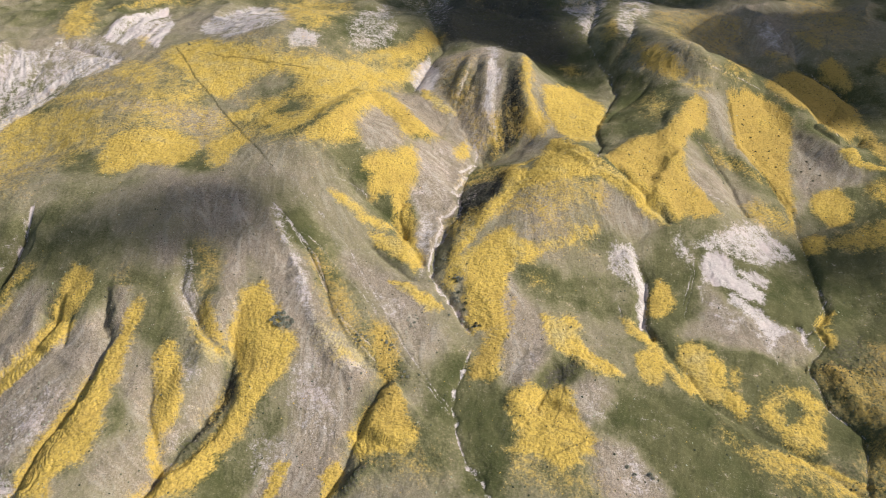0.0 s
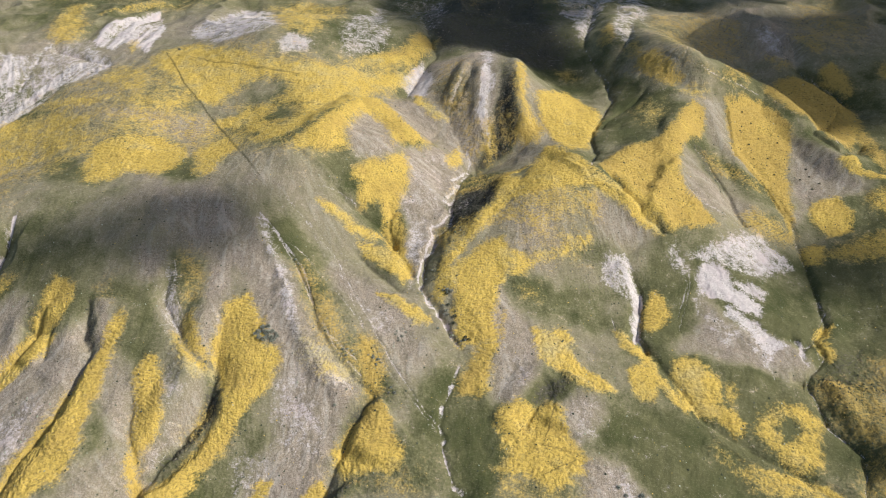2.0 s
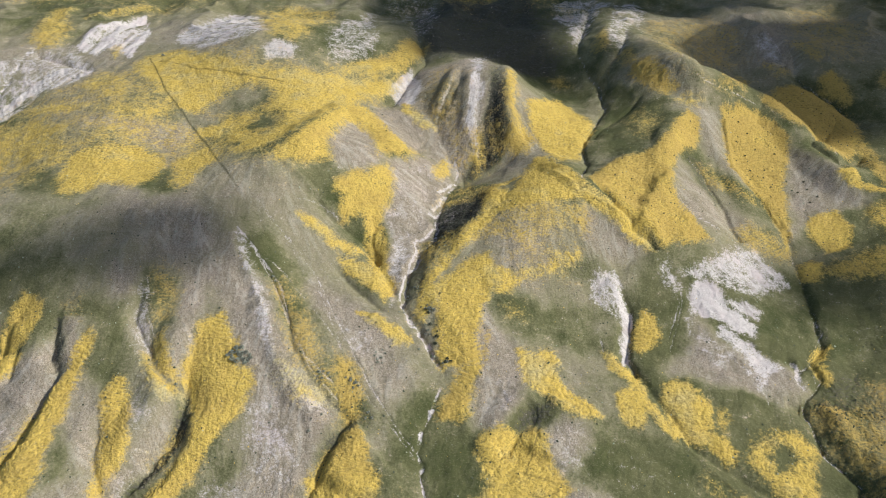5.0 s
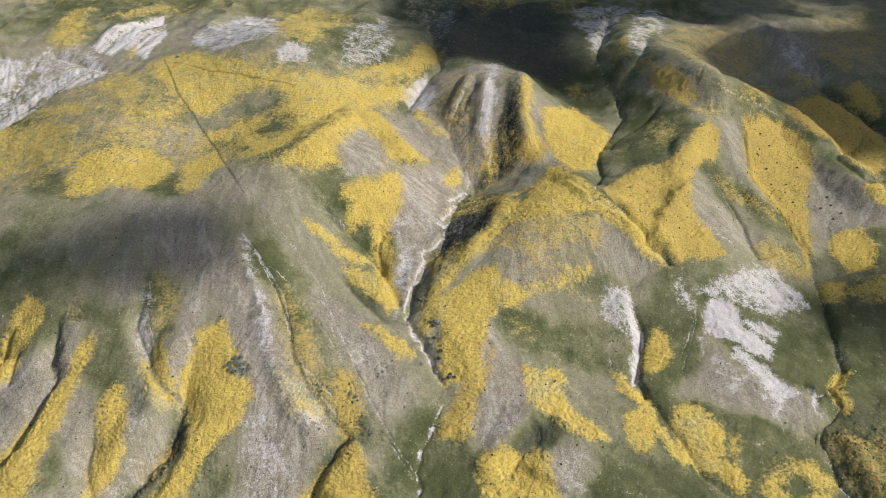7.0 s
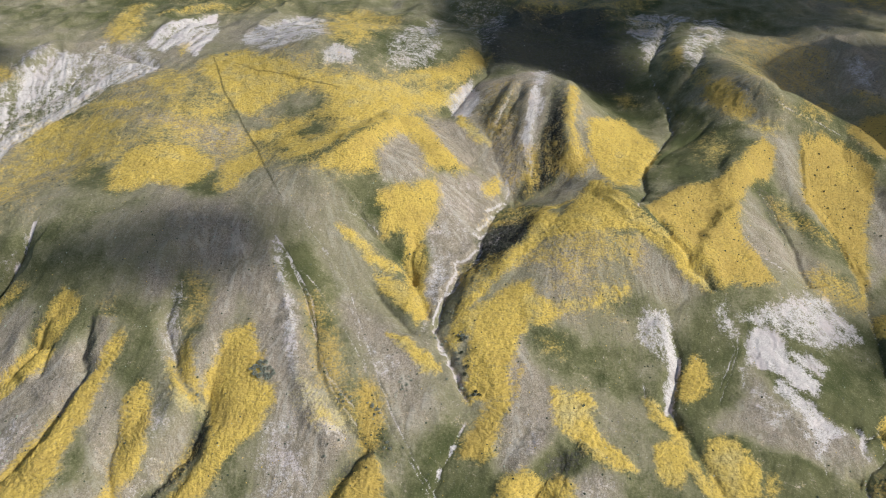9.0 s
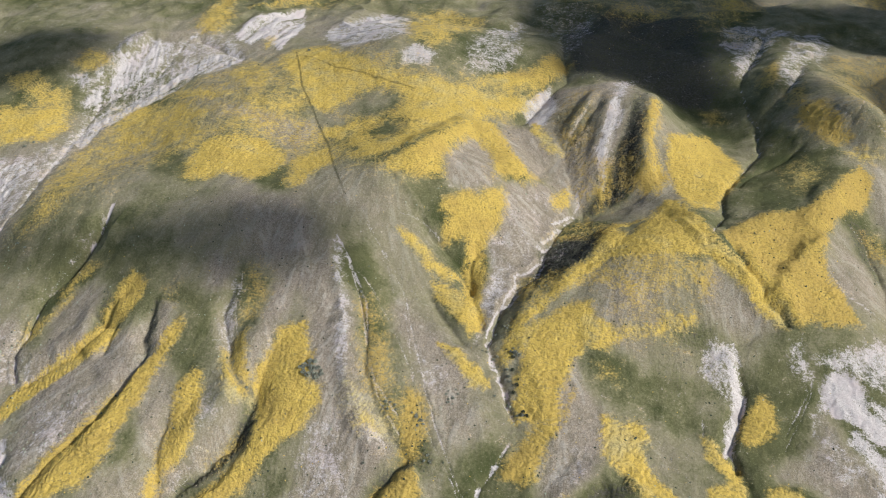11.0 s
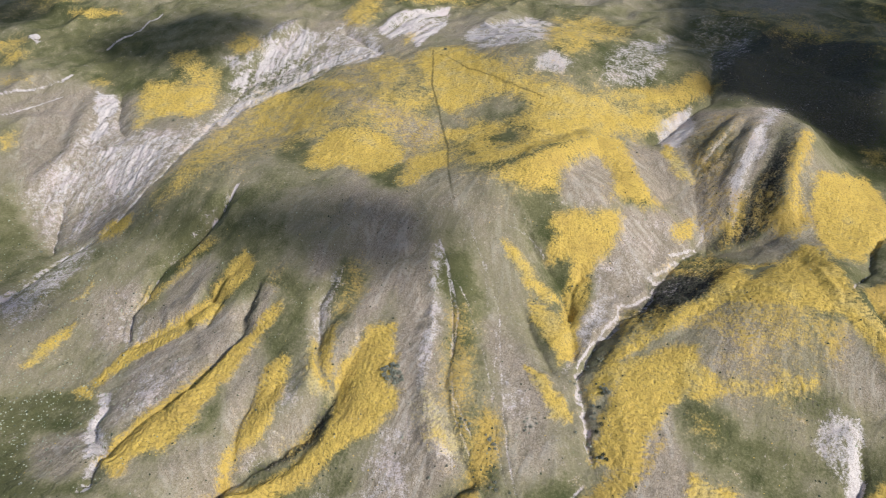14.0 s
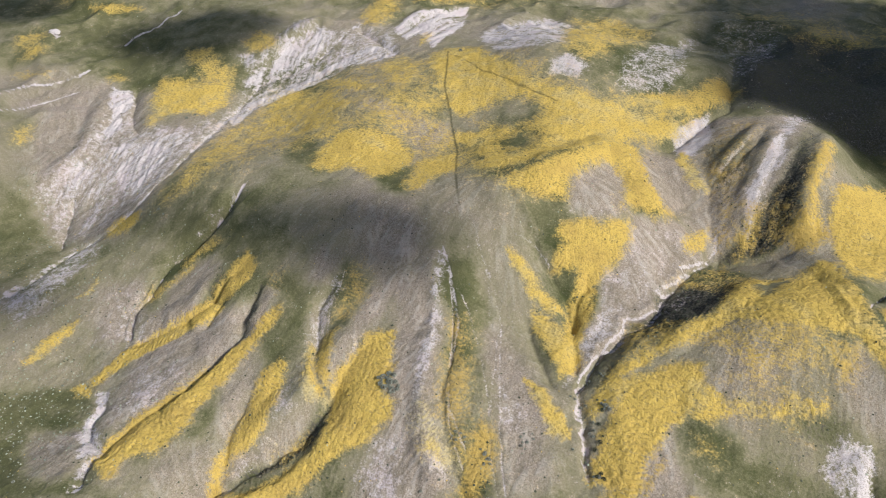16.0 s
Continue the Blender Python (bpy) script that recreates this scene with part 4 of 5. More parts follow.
cover("flower", 1.06, 0.42, 5, [(-256, 643), (-251, 660), (-224, 662), (-182, 627), (-152, 608), (-125, 595), (-107, 601), (-87, 599), (-68, 605), (-44, 616), (-29, 619), (-21, 612), (-35, 591), (-51, 574), (-62, 537), (-76, 507), (-87, 492), (-96, 479), (-107, 478), (-119, 475), (-147, 524), (-156, 543), (-156, 558), (-166, 558), (-175, 544), (-188, 554), (-206, 569), (-222, 592), (-240, 611)])
cover("flower", 0.72, 0.4, 6, [(-296, 619), (-290, 637), (-268, 630), (-243, 603), (-230, 578), (-238, 570), (-255, 571), (-274, 582), (-292, 601)])
cover("flower", 0.75, 0.4, 6, [(-343, 592), (-312, 590), (-268, 574), (-228, 557), (-203, 563), (-190, 550), (-201, 540), (-223, 538), (-255, 549), (-294, 561), (-326, 571)])
cover("flower", 0.78, 0.42, 6, [(-381, 556), (-365, 575), (-337, 578), (-300, 563), (-269, 534), (-263, 513), (-250, 493), (-262, 483), (-273, 477), (-309, 509), (-314, 503), (-329, 499), (-334, 466)])
cover("flower", 1.12, 0.5, 4, [(-253, 490), (-245, 499), (-226, 503), (-205, 504), (-188, 496), (-181, 478), (-181, 459), (-190, 450), (-200, 453), (-216, 457), (-222, 447), (-235, 444), (-247, 461), (-251, 479)])
cover("flower", 1.04, 0.5, 4, [(-174, 486), (-167, 500), (-157, 506), (-142, 482), (-145, 467), (-150, 454), (-152, 444), (-162, 446), (-166, 467)])
cover("flower", 1.06, 0.45, 4, [(-172, 533), (-162, 538), (-150, 534), (-145, 523), (-150, 515), (-161, 520)])
cover("flower", 0.64, 0.4, 6, [(-168, 522), (-151, 520), (-126, 491), (-96, 465), (-93, 460), (-113, 467), (-133, 479)])
cover("flower", 1.04, 0.75, 4, [(-30, 644), (-19, 666), (-9, 679), (2, 675), (-3, 651), (-16, 638), (-39, 626), (-65, 623), (-55, 634)])
cover("flower", 0.8, 0.35, 6, [(-104, 581), (-87, 602), (-64, 621), (-29, 630), (-21, 624), (-44, 616), (-68, 608)])
cover("flower", 0.65, 0.5, 6, [(-180, 796), (-138, 812), (-96, 781), (-91, 710), (-106, 675), (-136, 694), (-171, 769)])
cover("flower", 0.75, 0.5, 5, [(-385, 706), (-390, 733), (-393, 762), (-397, 793), (-382, 796), (-368, 752), (-353, 735), (-360, 716), (-374, 708)])
cover("flower", 0.69, 0.5, 4, [(-352, 763), (-334, 790), (-301, 821), (-301, 801), (-326, 783)])
cover("flower", 0.7, 0.5, 3, [(-298, 694), (-293, 701), (-283, 676), (-285, 666)])
cover("flower", 1.14, 0.68, 2, [(-230, 362), (-222, 358), (-215, 352), (-214, 344), (-217, 338), (-222, 332), (-225, 327), (-226, 319), (-231, 313), (-240, 310), (-244, 300), (-249, 291), (-253, 285), (-261, 300), (-253, 307), (-246, 314), (-239, 323), (-236, 332), (-234, 339), (-234, 348), (-233, 355)])
cover("flower", 1.18, 0.62, 2.2, [(-182, 332), (-178, 330), (-178, 322), (-179, 314), (-179, 302), (-180, 291), (-180, 276), (-180, 267), (-177, 256), (-178, 246), (-181, 238), (-188, 230), (-193, 226), (-191, 213), (-210, 219), (-212, 229), (-211, 240), (-213, 246), (-207, 255), (-204, 262), (-201, 275), (-198, 286), (-193, 298), (-188, 306), (-186, 318), (-186, 326)])
cover("flower", 1.09, 0.65, 2, [(-157, 306), (-152, 306), (-148, 298), (-144, 285), (-141, 274), (-142, 266), (-144, 260), (-146, 256), (-148, 250), (-147, 244), (-142, 238), (-147, 238), (-150, 240), (-151, 249), (-153, 260), (-155, 273), (-160, 288), (-162, 298)])
cover("flower", 1.18, 0.64, 2.2, [(-114, 343), (-109, 345), (-105, 341), (-100, 333), (-96, 323), (-94, 313), (-85, 310), (-83, 303), (-86, 294), (-89, 286), (-95, 279), (-100, 270), (-105, 261), (-112, 253), (-117, 244), (-124, 235), (-132, 226), (-142, 221), (-153, 222), (-145, 231), (-137, 240), (-127, 248), (-120, 258), (-114, 267), (-109, 276), (-110, 289), (-118, 300), (-121, 306), (-120, 319), (-118, 328), (-117, 337)])
cover("flower", 0.82, 0.2, 2.5, [(-147, 321), (-142, 320), (-135, 310), (-127, 306), (-122, 304), (-119, 300), (-118, 294), (-123, 297), (-127, 295), (-134, 299), (-142, 311)])
cover("flower", 1, 0.65, 2.5, [(-143, 332), (-138, 333), (-133, 324), (-129, 313), (-123, 309), (-124, 305), (-131, 308), (-138, 316), (-142, 325)])
cover("flower", 0.54, 0.8, 5, [(-156, 374), (-151, 380), (-142, 371), (-138, 356), (-138, 342), (-143, 339), (-149, 351), (-153, 363)])
cover("flower", 0.54, 0.85, 5, [(-200, 351), (-193, 353), (-187, 345), (-191, 338), (-197, 341)])
cover("flower", 1.14, 0.55, 1.5, [(-85, 242), (-79, 243), (-80, 239), (-83, 231), (-85, 226), (-90, 226), (-88, 235)])
cover("flower", 0.47, 0.3, 6, [(-133, 267), (-127, 273), (-124, 277), (-119, 282), (-119, 272), (-124, 267)])
cover("flower", 0.7, 0.6, 3, [(-281, 351), (-274, 364), (-267, 368), (-259, 365), (-263, 360), (-270, 354), (-277, 341)])
cover("flower", 0.69, 0.9, 5, [(-79, 368), (-72, 364), (-65, 354), (-60, 338), (-54, 325), (-47, 317), (-37, 314), (-28, 311), (-24, 298), (-22, 291), (-27, 288), (-33, 289), (-37, 297), (-42, 301), (-51, 307), (-58, 317), (-64, 327), (-71, 347), (-76, 357)])
cover("flower", 1.06, 0.8, 3, [(-36, 321), (-30, 318), (-25, 308), (-23, 295), (-24, 288), (-29, 289), (-33, 292), (-35, 300), (-37, 309)])
cover("flower", 0.71, 0.15, 3, [(-73, 318), (-64, 312), (-53, 302), (-44, 298), (-40, 295), (-47, 294), (-56, 296), (-66, 305), (-74, 312)])
cover("flower", 1.18, 0.72, 2, [(-27, 280), (-22, 278), (-19, 271), (-17, 261), (-13, 255), (-12, 247), (-16, 244), (-24, 245), (-31, 246), (-40, 245), (-45, 252), (-47, 257), (-43, 263), (-39, 269), (-33, 274), (-30, 279)])
cover("flower", 1.14, 0.55, 1.5, [(-55, 241), (-51, 243), (-50, 240), (-52, 235), (-52, 226), (-54, 223), (-59, 225), (-58, 233), (-59, 237)])
cover("flower", 0.53, 0.45, 6, [(-45, 250), (-37, 242), (-22, 242), (-4, 242), (-6, 235), (-22, 234), (-36, 235)])
cover("flower", 1.01, 0.8, 4, [(50, 484), (66, 478), (80, 487), (92, 494), (104, 490), (108, 454), (115, 439), (121, 434), (104, 432), (89, 434), (73, 431), (59, 427), (49, 417), (36, 401), (26, 392), (25, 404), (37, 422), (49, 444)])
cover("flower", 0.62, 0.75, 8, [(49, 427), (72, 427), (104, 427), (123, 420), (130, 410), (109, 400), (92, 390), (69, 384), (47, 388)])
cover("flower", 1.18, 0.74, 2.5, [(9, 372), (15, 385), (26, 395), (40, 398), (49, 394), (54, 385), (63, 384), (66, 378), (58, 372), (51, 366), (47, 357), (45, 338), (42, 322), (37, 311), (34, 299), (34, 292), (29, 290), (24, 291), (19, 293), (23, 301), (28, 310), (32, 319), (27, 330), (27, 341), (22, 354), (18, 356), (11, 352), (5, 355), (6, 364)])
cover("flower", 1.12, 0.5, 1.5, [(18, 330), (24, 331), (25, 323), (22, 319), (18, 323)])
cover("flower", 0.75, 0.6, 4, [(78, 383), (88, 388), (96, 394), (104, 396), (106, 391), (97, 384), (87, 381), (80, 379)])
cover("flower", 1.12, 0.4, 2, [(64, 332), (73, 331), (82, 336), (88, 330), (85, 319), (87, 312), (94, 304), (101, 298), (105, 294), (98, 291), (89, 292), (81, 297), (76, 304), (71, 307), (67, 311), (66, 320)])
cover("flower", 1.13, 0.55, 2.5, [(44, 280), (49, 283), (55, 282), (60, 278), (68, 282), (72, 281), (72, 270), (75, 263), (81, 254), (84, 250), (81, 243), (74, 238), (68, 233), (59, 235), (54, 241), (49, 244), (40, 242), (39, 248), (42, 254), (41, 264), (40, 271)])
cover("flower", 0.59, 0.45, 6, [(38, 244), (51, 239), (65, 233), (76, 234), (76, 221), (63, 224), (53, 227), (40, 227)])
cover("flower", 1, 0.42, 5, [(-480, 509), (-495, 530), (-473, 539), (-448, 542), (-437, 554), (-441, 571), (-413, 529), (-415, 507), (-435, 499), (-450, 485), (-448, 470), (-462, 487)])
cover("flower", 0.75, 0.42, 5, [(-507, 576), (-482, 582), (-462, 576), (-442, 569), (-433, 557), (-451, 546), (-472, 554)])
cover("flower", 0.66, 0.42, 7, [(-344, 394), (-338, 404), (-368, 460), (-376, 493), (-373, 518), (-376, 545), (-384, 564), (-355, 578), (-264, 491), (-292, 482), (-328, 481), (-326, 459), (-318, 432), (-314, 404), (-327, 393), (-339, 386)])
cover("flower", 1.09, 0.5, 3, [(-377, 364), (-373, 373), (-356, 374), (-347, 369), (-348, 361), (-360, 356), (-372, 356)])
cover("flower", 0.7, 0.55, 2.5, [(-289, 317), (-289, 328), (-280, 334), (-274, 345), (-269, 351), (-267, 346), (-275, 335), (-278, 323), (-282, 316)])
cover("flower", 1.06, 0.45, 2.5, [(-314, 250), (-317, 258), (-316, 268), (-316, 279), (-314, 285), (-311, 280), (-310, 267), (-310, 255)])
cover("flower", 0.8, 0.45, 2, [(-330, 300), (-330, 307), (-332, 318), (-327, 309)])
cover("flower", 1, 0.5, 2, [(-272, 250), (-271, 255), (-259, 254), (-257, 250), (-267, 249)])
cover("flower", 0.69, 0.4, 5, [(-692, 517), (-687, 536), (-662, 528), (-661, 510), (-674, 503)])
cover("flower", 0.69, 0.4, 5, [(-665, 502), (-651, 519), (-634, 503), (-656, 491)])
cover("flower", 0.64, 0.4, 4, [(-641, 475), (-599, 484), (-596, 478), (-632, 468)])
cover("flower", 0.69, 0.45, 4, [(-685, 605), (-644, 628), (-626, 624), (-650, 596)])
cover("flower", 0.8, 0.5, 4, [(-452, 607), (-452, 625), (-436, 628), (-423, 616), (-432, 604), (-443, 600)])
cover("flower", 0.69, 0.45, 4, [(-553, 516), (-549, 526), (-538, 520), (-545, 512)])
cover("flower", 0.69, 0.5, 4, [(-549, 407), (-541, 420), (-529, 405), (-531, 393)])
cover("flower", 0.75, 0.45, 6, [(-180, 760), (-157, 762), (-130, 770), (-103, 669), (-112, 643), (-132, 649)])
cover("flower", 0.75, 0.55, 5, [(-388, 725), (-373, 737), (-350, 723), (-355, 697), (-370, 693)])
cover("flower", 0.64, 0.85, 4, [(33, 496), (57, 486), (46, 442), (33, 410), (21, 396), (11, 382), (9, 395), (21, 409), (34, 432)])
cover("flower", 1, 0.3, 1, [(108, 456), (127, 440), (142, 430), (144, 428), (138, 425), (124, 434), (107, 446)])
cover("flower", 1, 0.55, 1, [(144, 422), (151, 416), (158, 411), (155, 409), (148, 413), (142, 418)])
cover("flower", 0.58, 0.95, 4, [(-79, 359), (-77, 367), (-69, 364), (-59, 352), (-48, 330), (-37, 315), (-28, 306), (-22, 293), (-26, 287), (-36, 293), (-42, 301), (-51, 309), (-59, 319), (-69, 337)])
cover("flower", 0.66, 0.12, 3, [(-74, 308), (-66, 311), (-55, 308), (-41, 299), (-38, 295), (-50, 296), (-65, 302)])
cover("flower", 0.6, 0.9, 4, [(358, 715), (392, 721), (393, 700), (373, 672), (362, 684)])
cover("flower", 0.55, 0.7, 4, [(328, 691), (339, 681), (346, 667), (332, 663), (324, 678)])
cover("flower", 0.45, 0.9, 9, [(237, 707), (283, 733), (305, 710), (286, 679), (218, 590)])
cover("flower", 1.1, 0.5, 1.5, [(-261, 256), (-259, 267), (-248, 284), (-234, 303), (-223, 315), (-220, 325), (-227, 329), (-230, 318), (-246, 311), (-264, 294), (-266, 270), (-266, 259)])
cover("flower", 0, 0.5, 3, [(195, 276), (202, 279), (204, 275), (199, 268), (194, 266)])
cover("flower", 0, 0.5, 8, [(-152, 560), (-142, 571), (-129, 566), (-135, 560), (-146, 556)])
cover("flower", 0, 0.5, 3, [(9, 354), (20, 355), (26, 341), (23, 331), (17, 334), (12, 344)])
cover("flower", 0, 0.5, 8, [(-153, 561), (-141, 571), (-130, 562), (-138, 554)])
cover("flower", 0, 0.5, 8, [(-125, 526), (-120, 536), (-108, 528), (-108, 516), (-119, 517)])
cover("flower", 0, 0.5, 4, [(-190, 546), (-174, 549), (-160, 540), (-173, 537)])
cover("flower", 0, 0.6, 3, [(20, 490), (38, 507), (54, 487), (56, 462), (50, 453), (34, 461), (21, 467), (13, 455)])
cover("flower", 0, 0.6, 3, [(15, 463), (34, 461), (52, 460), (46, 437), (35, 425), (16, 436)])
cover("flower", 0.52, 0.45, 2.5, [(19, 486), (38, 505), (54, 485), (55, 461), (49, 459), (34, 463), (21, 467), (15, 462), (16, 470)])
cover("flower", 0.5, 0.45, 2.5, [(5, 416), (6, 422), (20, 426), (37, 424), (35, 415), (26, 402), (15, 393), (4, 398)])
cover("flower", 0.95, 0.4, 2.5, [(56, 484), (77, 469), (75, 423), (60, 423), (45, 420), (35, 407), (25, 400), (30, 408), (38, 423), (49, 435), (54, 453)])
cover("flower", 0, 0.5, 1, [(6, 348), (12, 373), (19, 380), (34, 407), (51, 445), (61, 468), (88, 492), (102, 473), (135, 434), (155, 409), (126, 396), (106, 385), (72, 375), (55, 361), (46, 344), (42, 323), (19, 323)])
cover("flower", 0.6, 0.6, 4, [(58, 437), (96, 433), (115, 430), (115, 413), (93, 405), (70, 399), (56, 406), (42, 411)])
cover("flower", 0.46, 0.55, 5, [(56, 402), (109, 409), (108, 399), (70, 387), (52, 395)])
cover("flower", 1.1, 0.5, 2.5, [(54, 481), (67, 449), (87, 505), (101, 496), (115, 448), (119, 437), (96, 433), (76, 429), (58, 427), (42, 413), (30, 400), (19, 385), (10, 370), (7, 371), (15, 387), (32, 411), (47, 435)])
cover("flower", 1, 0.42, 2, [(108, 462), (120, 444), (139, 433), (157, 413), (158, 406), (147, 409), (129, 424), (108, 439)])
cover("flower", 1.08, 0.6, 2, [(15, 373), (37, 393), (48, 395), (53, 387), (51, 368), (45, 360), (41, 343), (41, 328), (41, 321), (19, 323), (17, 344), (19, 359)])
cover("flower", 0.95, 0.4, 2, [(8, 375), (19, 377), (17, 358), (12, 361), (9, 351), (5, 353), (5, 359)])
cover("flower", 0.85, 0.4, 2, [(48, 387), (62, 383), (69, 378), (58, 368), (51, 368)])
cover("flower", 0.8, 0.4, 2.5, [(70, 387), (86, 387), (92, 396), (108, 399), (109, 394), (95, 386), (76, 379), (66, 380)])
cover("flower", 0.45, 0.4, 3, [(54, 364), (68, 362), (71, 354), (60, 354)])


def shape_lines(x, y, z):
    """Cut the gullies and raise the spurs. Returns the heights and how much each point lies in a pale bed."""
    z, bed = z.copy(), np.zeros_like(z)
    wx = x + 1.3 * value_noise(x, y, 19, 5) + 0.9 * value_noise(x, y, 6, 6)
    wy = y + 1.3 * value_noise(x, y, 19, 7) + 0.9 * value_noise(x, y, 6, 8)
    for high, wide, half, line in LINES:
        near = near_line(x, y, line, wide + 6)
        d, s = along(wx[near], wy[near], line)
        if high < 0 and half is not None:
            form = np.clip(1 - d / wide, 0, 1) ** (2.1 if half else 1.8) * smooth(0, 0.3, s) * (1 - 0.6 * smooth(0.94, 1, s))
            form += (0.30 if half else 0.11) * (1 - smooth(0.6, 2.4, d)) * smooth(0.05, 0.3, s) * (1 - smooth(0.94, 1, s)) * (1 + 0.5 * value_noise(x[near], y[near], 13, 11))
            if half:
                wide_here = 0.8 * half * (1 + 0.9 * value_noise(x[near], y[near], 6, 9))
                bed[near] = np.maximum(bed[near], (1 - smooth(0.4, 1.9, d / wide_here)) * (0.56 + 0.55 * value_noise(x[near], y[near], 2.2, 10)))
        else:
            form = np.clip(1 - (d / wide) ** 2, 0, 1) ** 2 * (0.25 + 0.75 * smooth(0, 0.2, np.minimum(s, 1 - s)))
        z[near] += high * form
    for high, steep, wide, line in BANKS:
        near = near_line(x, y, line, 4 * wide)
        d, s = along(wx[near], wy[near], line)
        d = d * right_of(wx[near], wy[near], line)
        z[near] += high * smooth(0, steep, d) * np.exp(-np.maximum(d - steep, 0) / wide) * smooth(0, 0.12, s) * smooth(1, 0.88, s)
    return z, bed


# ---- ground: one sheet to the horizon, fine where the camera passes ----
def fan_grid():
    s = np.concatenate([-0.95 - 0.02 * (1.17 ** np.arange(36, 0, -1) - 1), np.linspace(-0.95, 0.72, 1200), 0.72 + 0.02 * (1.17 ** np.arange(1, 37) - 1)])
    far = [150.0]
    while far[-1] < 960:
        far.append(far[-1] + 0.0014 * (far[-1] + 150) + 0.12)
    step = far[-1] - far[-2]
    while far[-1] < 6000:
        step *= 1.12
        far.append(far[-1] + step)
    near = [150 - 0.8 * (1.22 ** k - 1) for k in range(1, 45)]
    return s, np.array(near[::-1] + far)


def inside(x, y, outline):
    """Distance to an outline on the plan, positive inside it."""
    d, within = np.full(x.shape, 1e9), np.zeros(x.shape, bool)
    for (ax, ay), (bx, by) in zip(outline, outline[1:] + outline[:1]):
        dx, dy = bx - ax, by - ay
        t = np.clip(((x - ax) * dx + (y - ay) * dy) / (dx * dx + dy * dy + 1e-9), 0, 1)
        d = np.minimum(d, np.hypot(x - ax - t * dx, y - ay - t * dy))
        if ay != by:
            within ^= ((ay > y) != (by > y)) & (x < ax + (y - ay) * dx / dy)
    return np.where(within, d, -d)


def covers(x, y):
    """How much of each cover stands at each point."""
    v = {k: np.zeros_like(x) for k in ("dry", "bare", "shrub", "flower", "tint", "rank", "rill")}
    broad = fractal(x, y, 90, 4, 31)
    v["dry"] += 0.33 + 0.28 * broad - 0.14 * smooth(60, 170, x)
    v["tint"] += 0.5
    v["flower"] += -0.16 + 0.12 * fractal(x, y, 45, 3, 33)
    # beyond the mapped hills the same mixture goes on
    outer = np.maximum(smooth(700, 900, y), np.maximum(smooth(560, 800, np.abs(x)), smooth(190, 120, y)))
    v["flower"] += outer * (0.16 + 0.5 * fractal(x, y, 130, 4, 35))
    wx = x + 1.0 * value_noise(x, y, 21, 41) + 1.1 * value_noise(x, y, 7.5, 42) + 0.9 * value_noise(x, y, 3, 45)
    wy = y + 1.0 * value_noise(x, y, 21, 43) + 1.1 * value_noise(x, y, 7.5, 44) + 0.9 * value_noise(x, y, 3, 46)
    for kind, amount, hue, edge, outline in PATCHES:
        near = near_line(x, y, outline, 3.2 * edge + 5)
        part = inside(wx[near], wy[near], outline)
        part = smooth(-3.2 * edge, 2.0 * edge, part) if kind == "flower" else smooth(-1.4 * edge, 1.4 * edge, part)
        if kind == "flower":
            v["flower"][near] = np.maximum(v["flower"][near], amount * part) if amount else v["flower"][near] * (1 - part)
            v["tint"][near] += (hue - v["tint"][near]) * smooth(0, 0.5, part)
        elif kind == "bare":
            # wash lines run straight down the slope
            mx, my = np.mean([p[0] for p in outline]), np.mean([p[1] for p in outline])
            px, py = np.array([mx + 9, mx - 9, mx, mx]), np.array([my, my, my + 9, my - 9])
            h = base_height(px, py)
            fall = math.atan2(h[2] - h[3], h[0] - h[1])
            u = (x[near] - mx) * -math.sin(fall) + (y[near] - my) * math.cos(fall)
            w = (x[near] - mx) * math.cos(fall) + (y[near] - my) * math.sin(fall)
            u = u + 1.5 * value_noise(x[near], y[near], 12, 47)
            line = 1 - np.abs(value_noise(u, w * 0.16, 3.4, 48)) * 1.2 - 0.5 * np.abs(value_noise(u, w * 0.3, 1.5, 49)) - (0.9 + 0.7 * hue) * np.abs(value_noise(u, w * 0.14, 8, 60))
            v["rill"][near] += part * amount * (hue * line - v["rill"][near])
            v["bare"][near] = np.maximum(v["bare"][near], amount * part * (1 + (0.06 + 0.44 * hue) * line))
        else:
            for k in ("dry", "shrub"):
                v[k][near] += part * (amount * (k == kind) + (1 - amount) * v[k][near] - v[k][near])
    for strength, half, pale, line in TRAILS:
        near = near_line(x, y, line, 8)
        d, s = along(wx[near] * 0.3 + x[near] * 0.7, wy[near] * 0.3 + y[near] * 0.7, line)
        k = "bare" if pale else "rank"
        mark = strength * (1 - smooth(half * 0.5, half * 1.6, d)) * (0.55 + 0.45 * smooth(-0.9, -0.1, value_noise(x[near], y[near], 12, 50)))
        v[k][near] = np.maximum(v[k][near], mark * (0.88 if pale else 1))
    return v


S, Y = fan_grid()
GX = S[None, :] * (np.maximum(Y, 40)[:, None] + 150)
GY = np.repeat(Y[:, None], len(S), 1)
GZ, BED = shape_lines(GX, GY, base_height(GX, GY))
COVER = covers(GX, GY)
COVER["bare"] = np.maximum(COVER["bare"], 0.95 * BED)
away = np.maximum(smooth(800, 1500, np.hypot(GX, GY - 350)), 0)
GZ += away * 60 * fractal(GX, GY, 900, 4, 51)
GZ += 0.9 * fractal(GX, GY, 38, 3, 52) + 0.5 * fractal(GX, GY, 10, 3, 53)
# runnels and the lie of the grass follow the fall of each slope
down_x = np.gradient(GZ, axis=1) / np.gradient(GX, axis=1)
down_y = np.gradient(GZ, axis=0) / np.gradient(GY, axis=0) - S[None, :] * down_x
fall = np.hypot(down_x, down_y) + 0.02
down_x, down_y = down_x / fall, down_y / fall
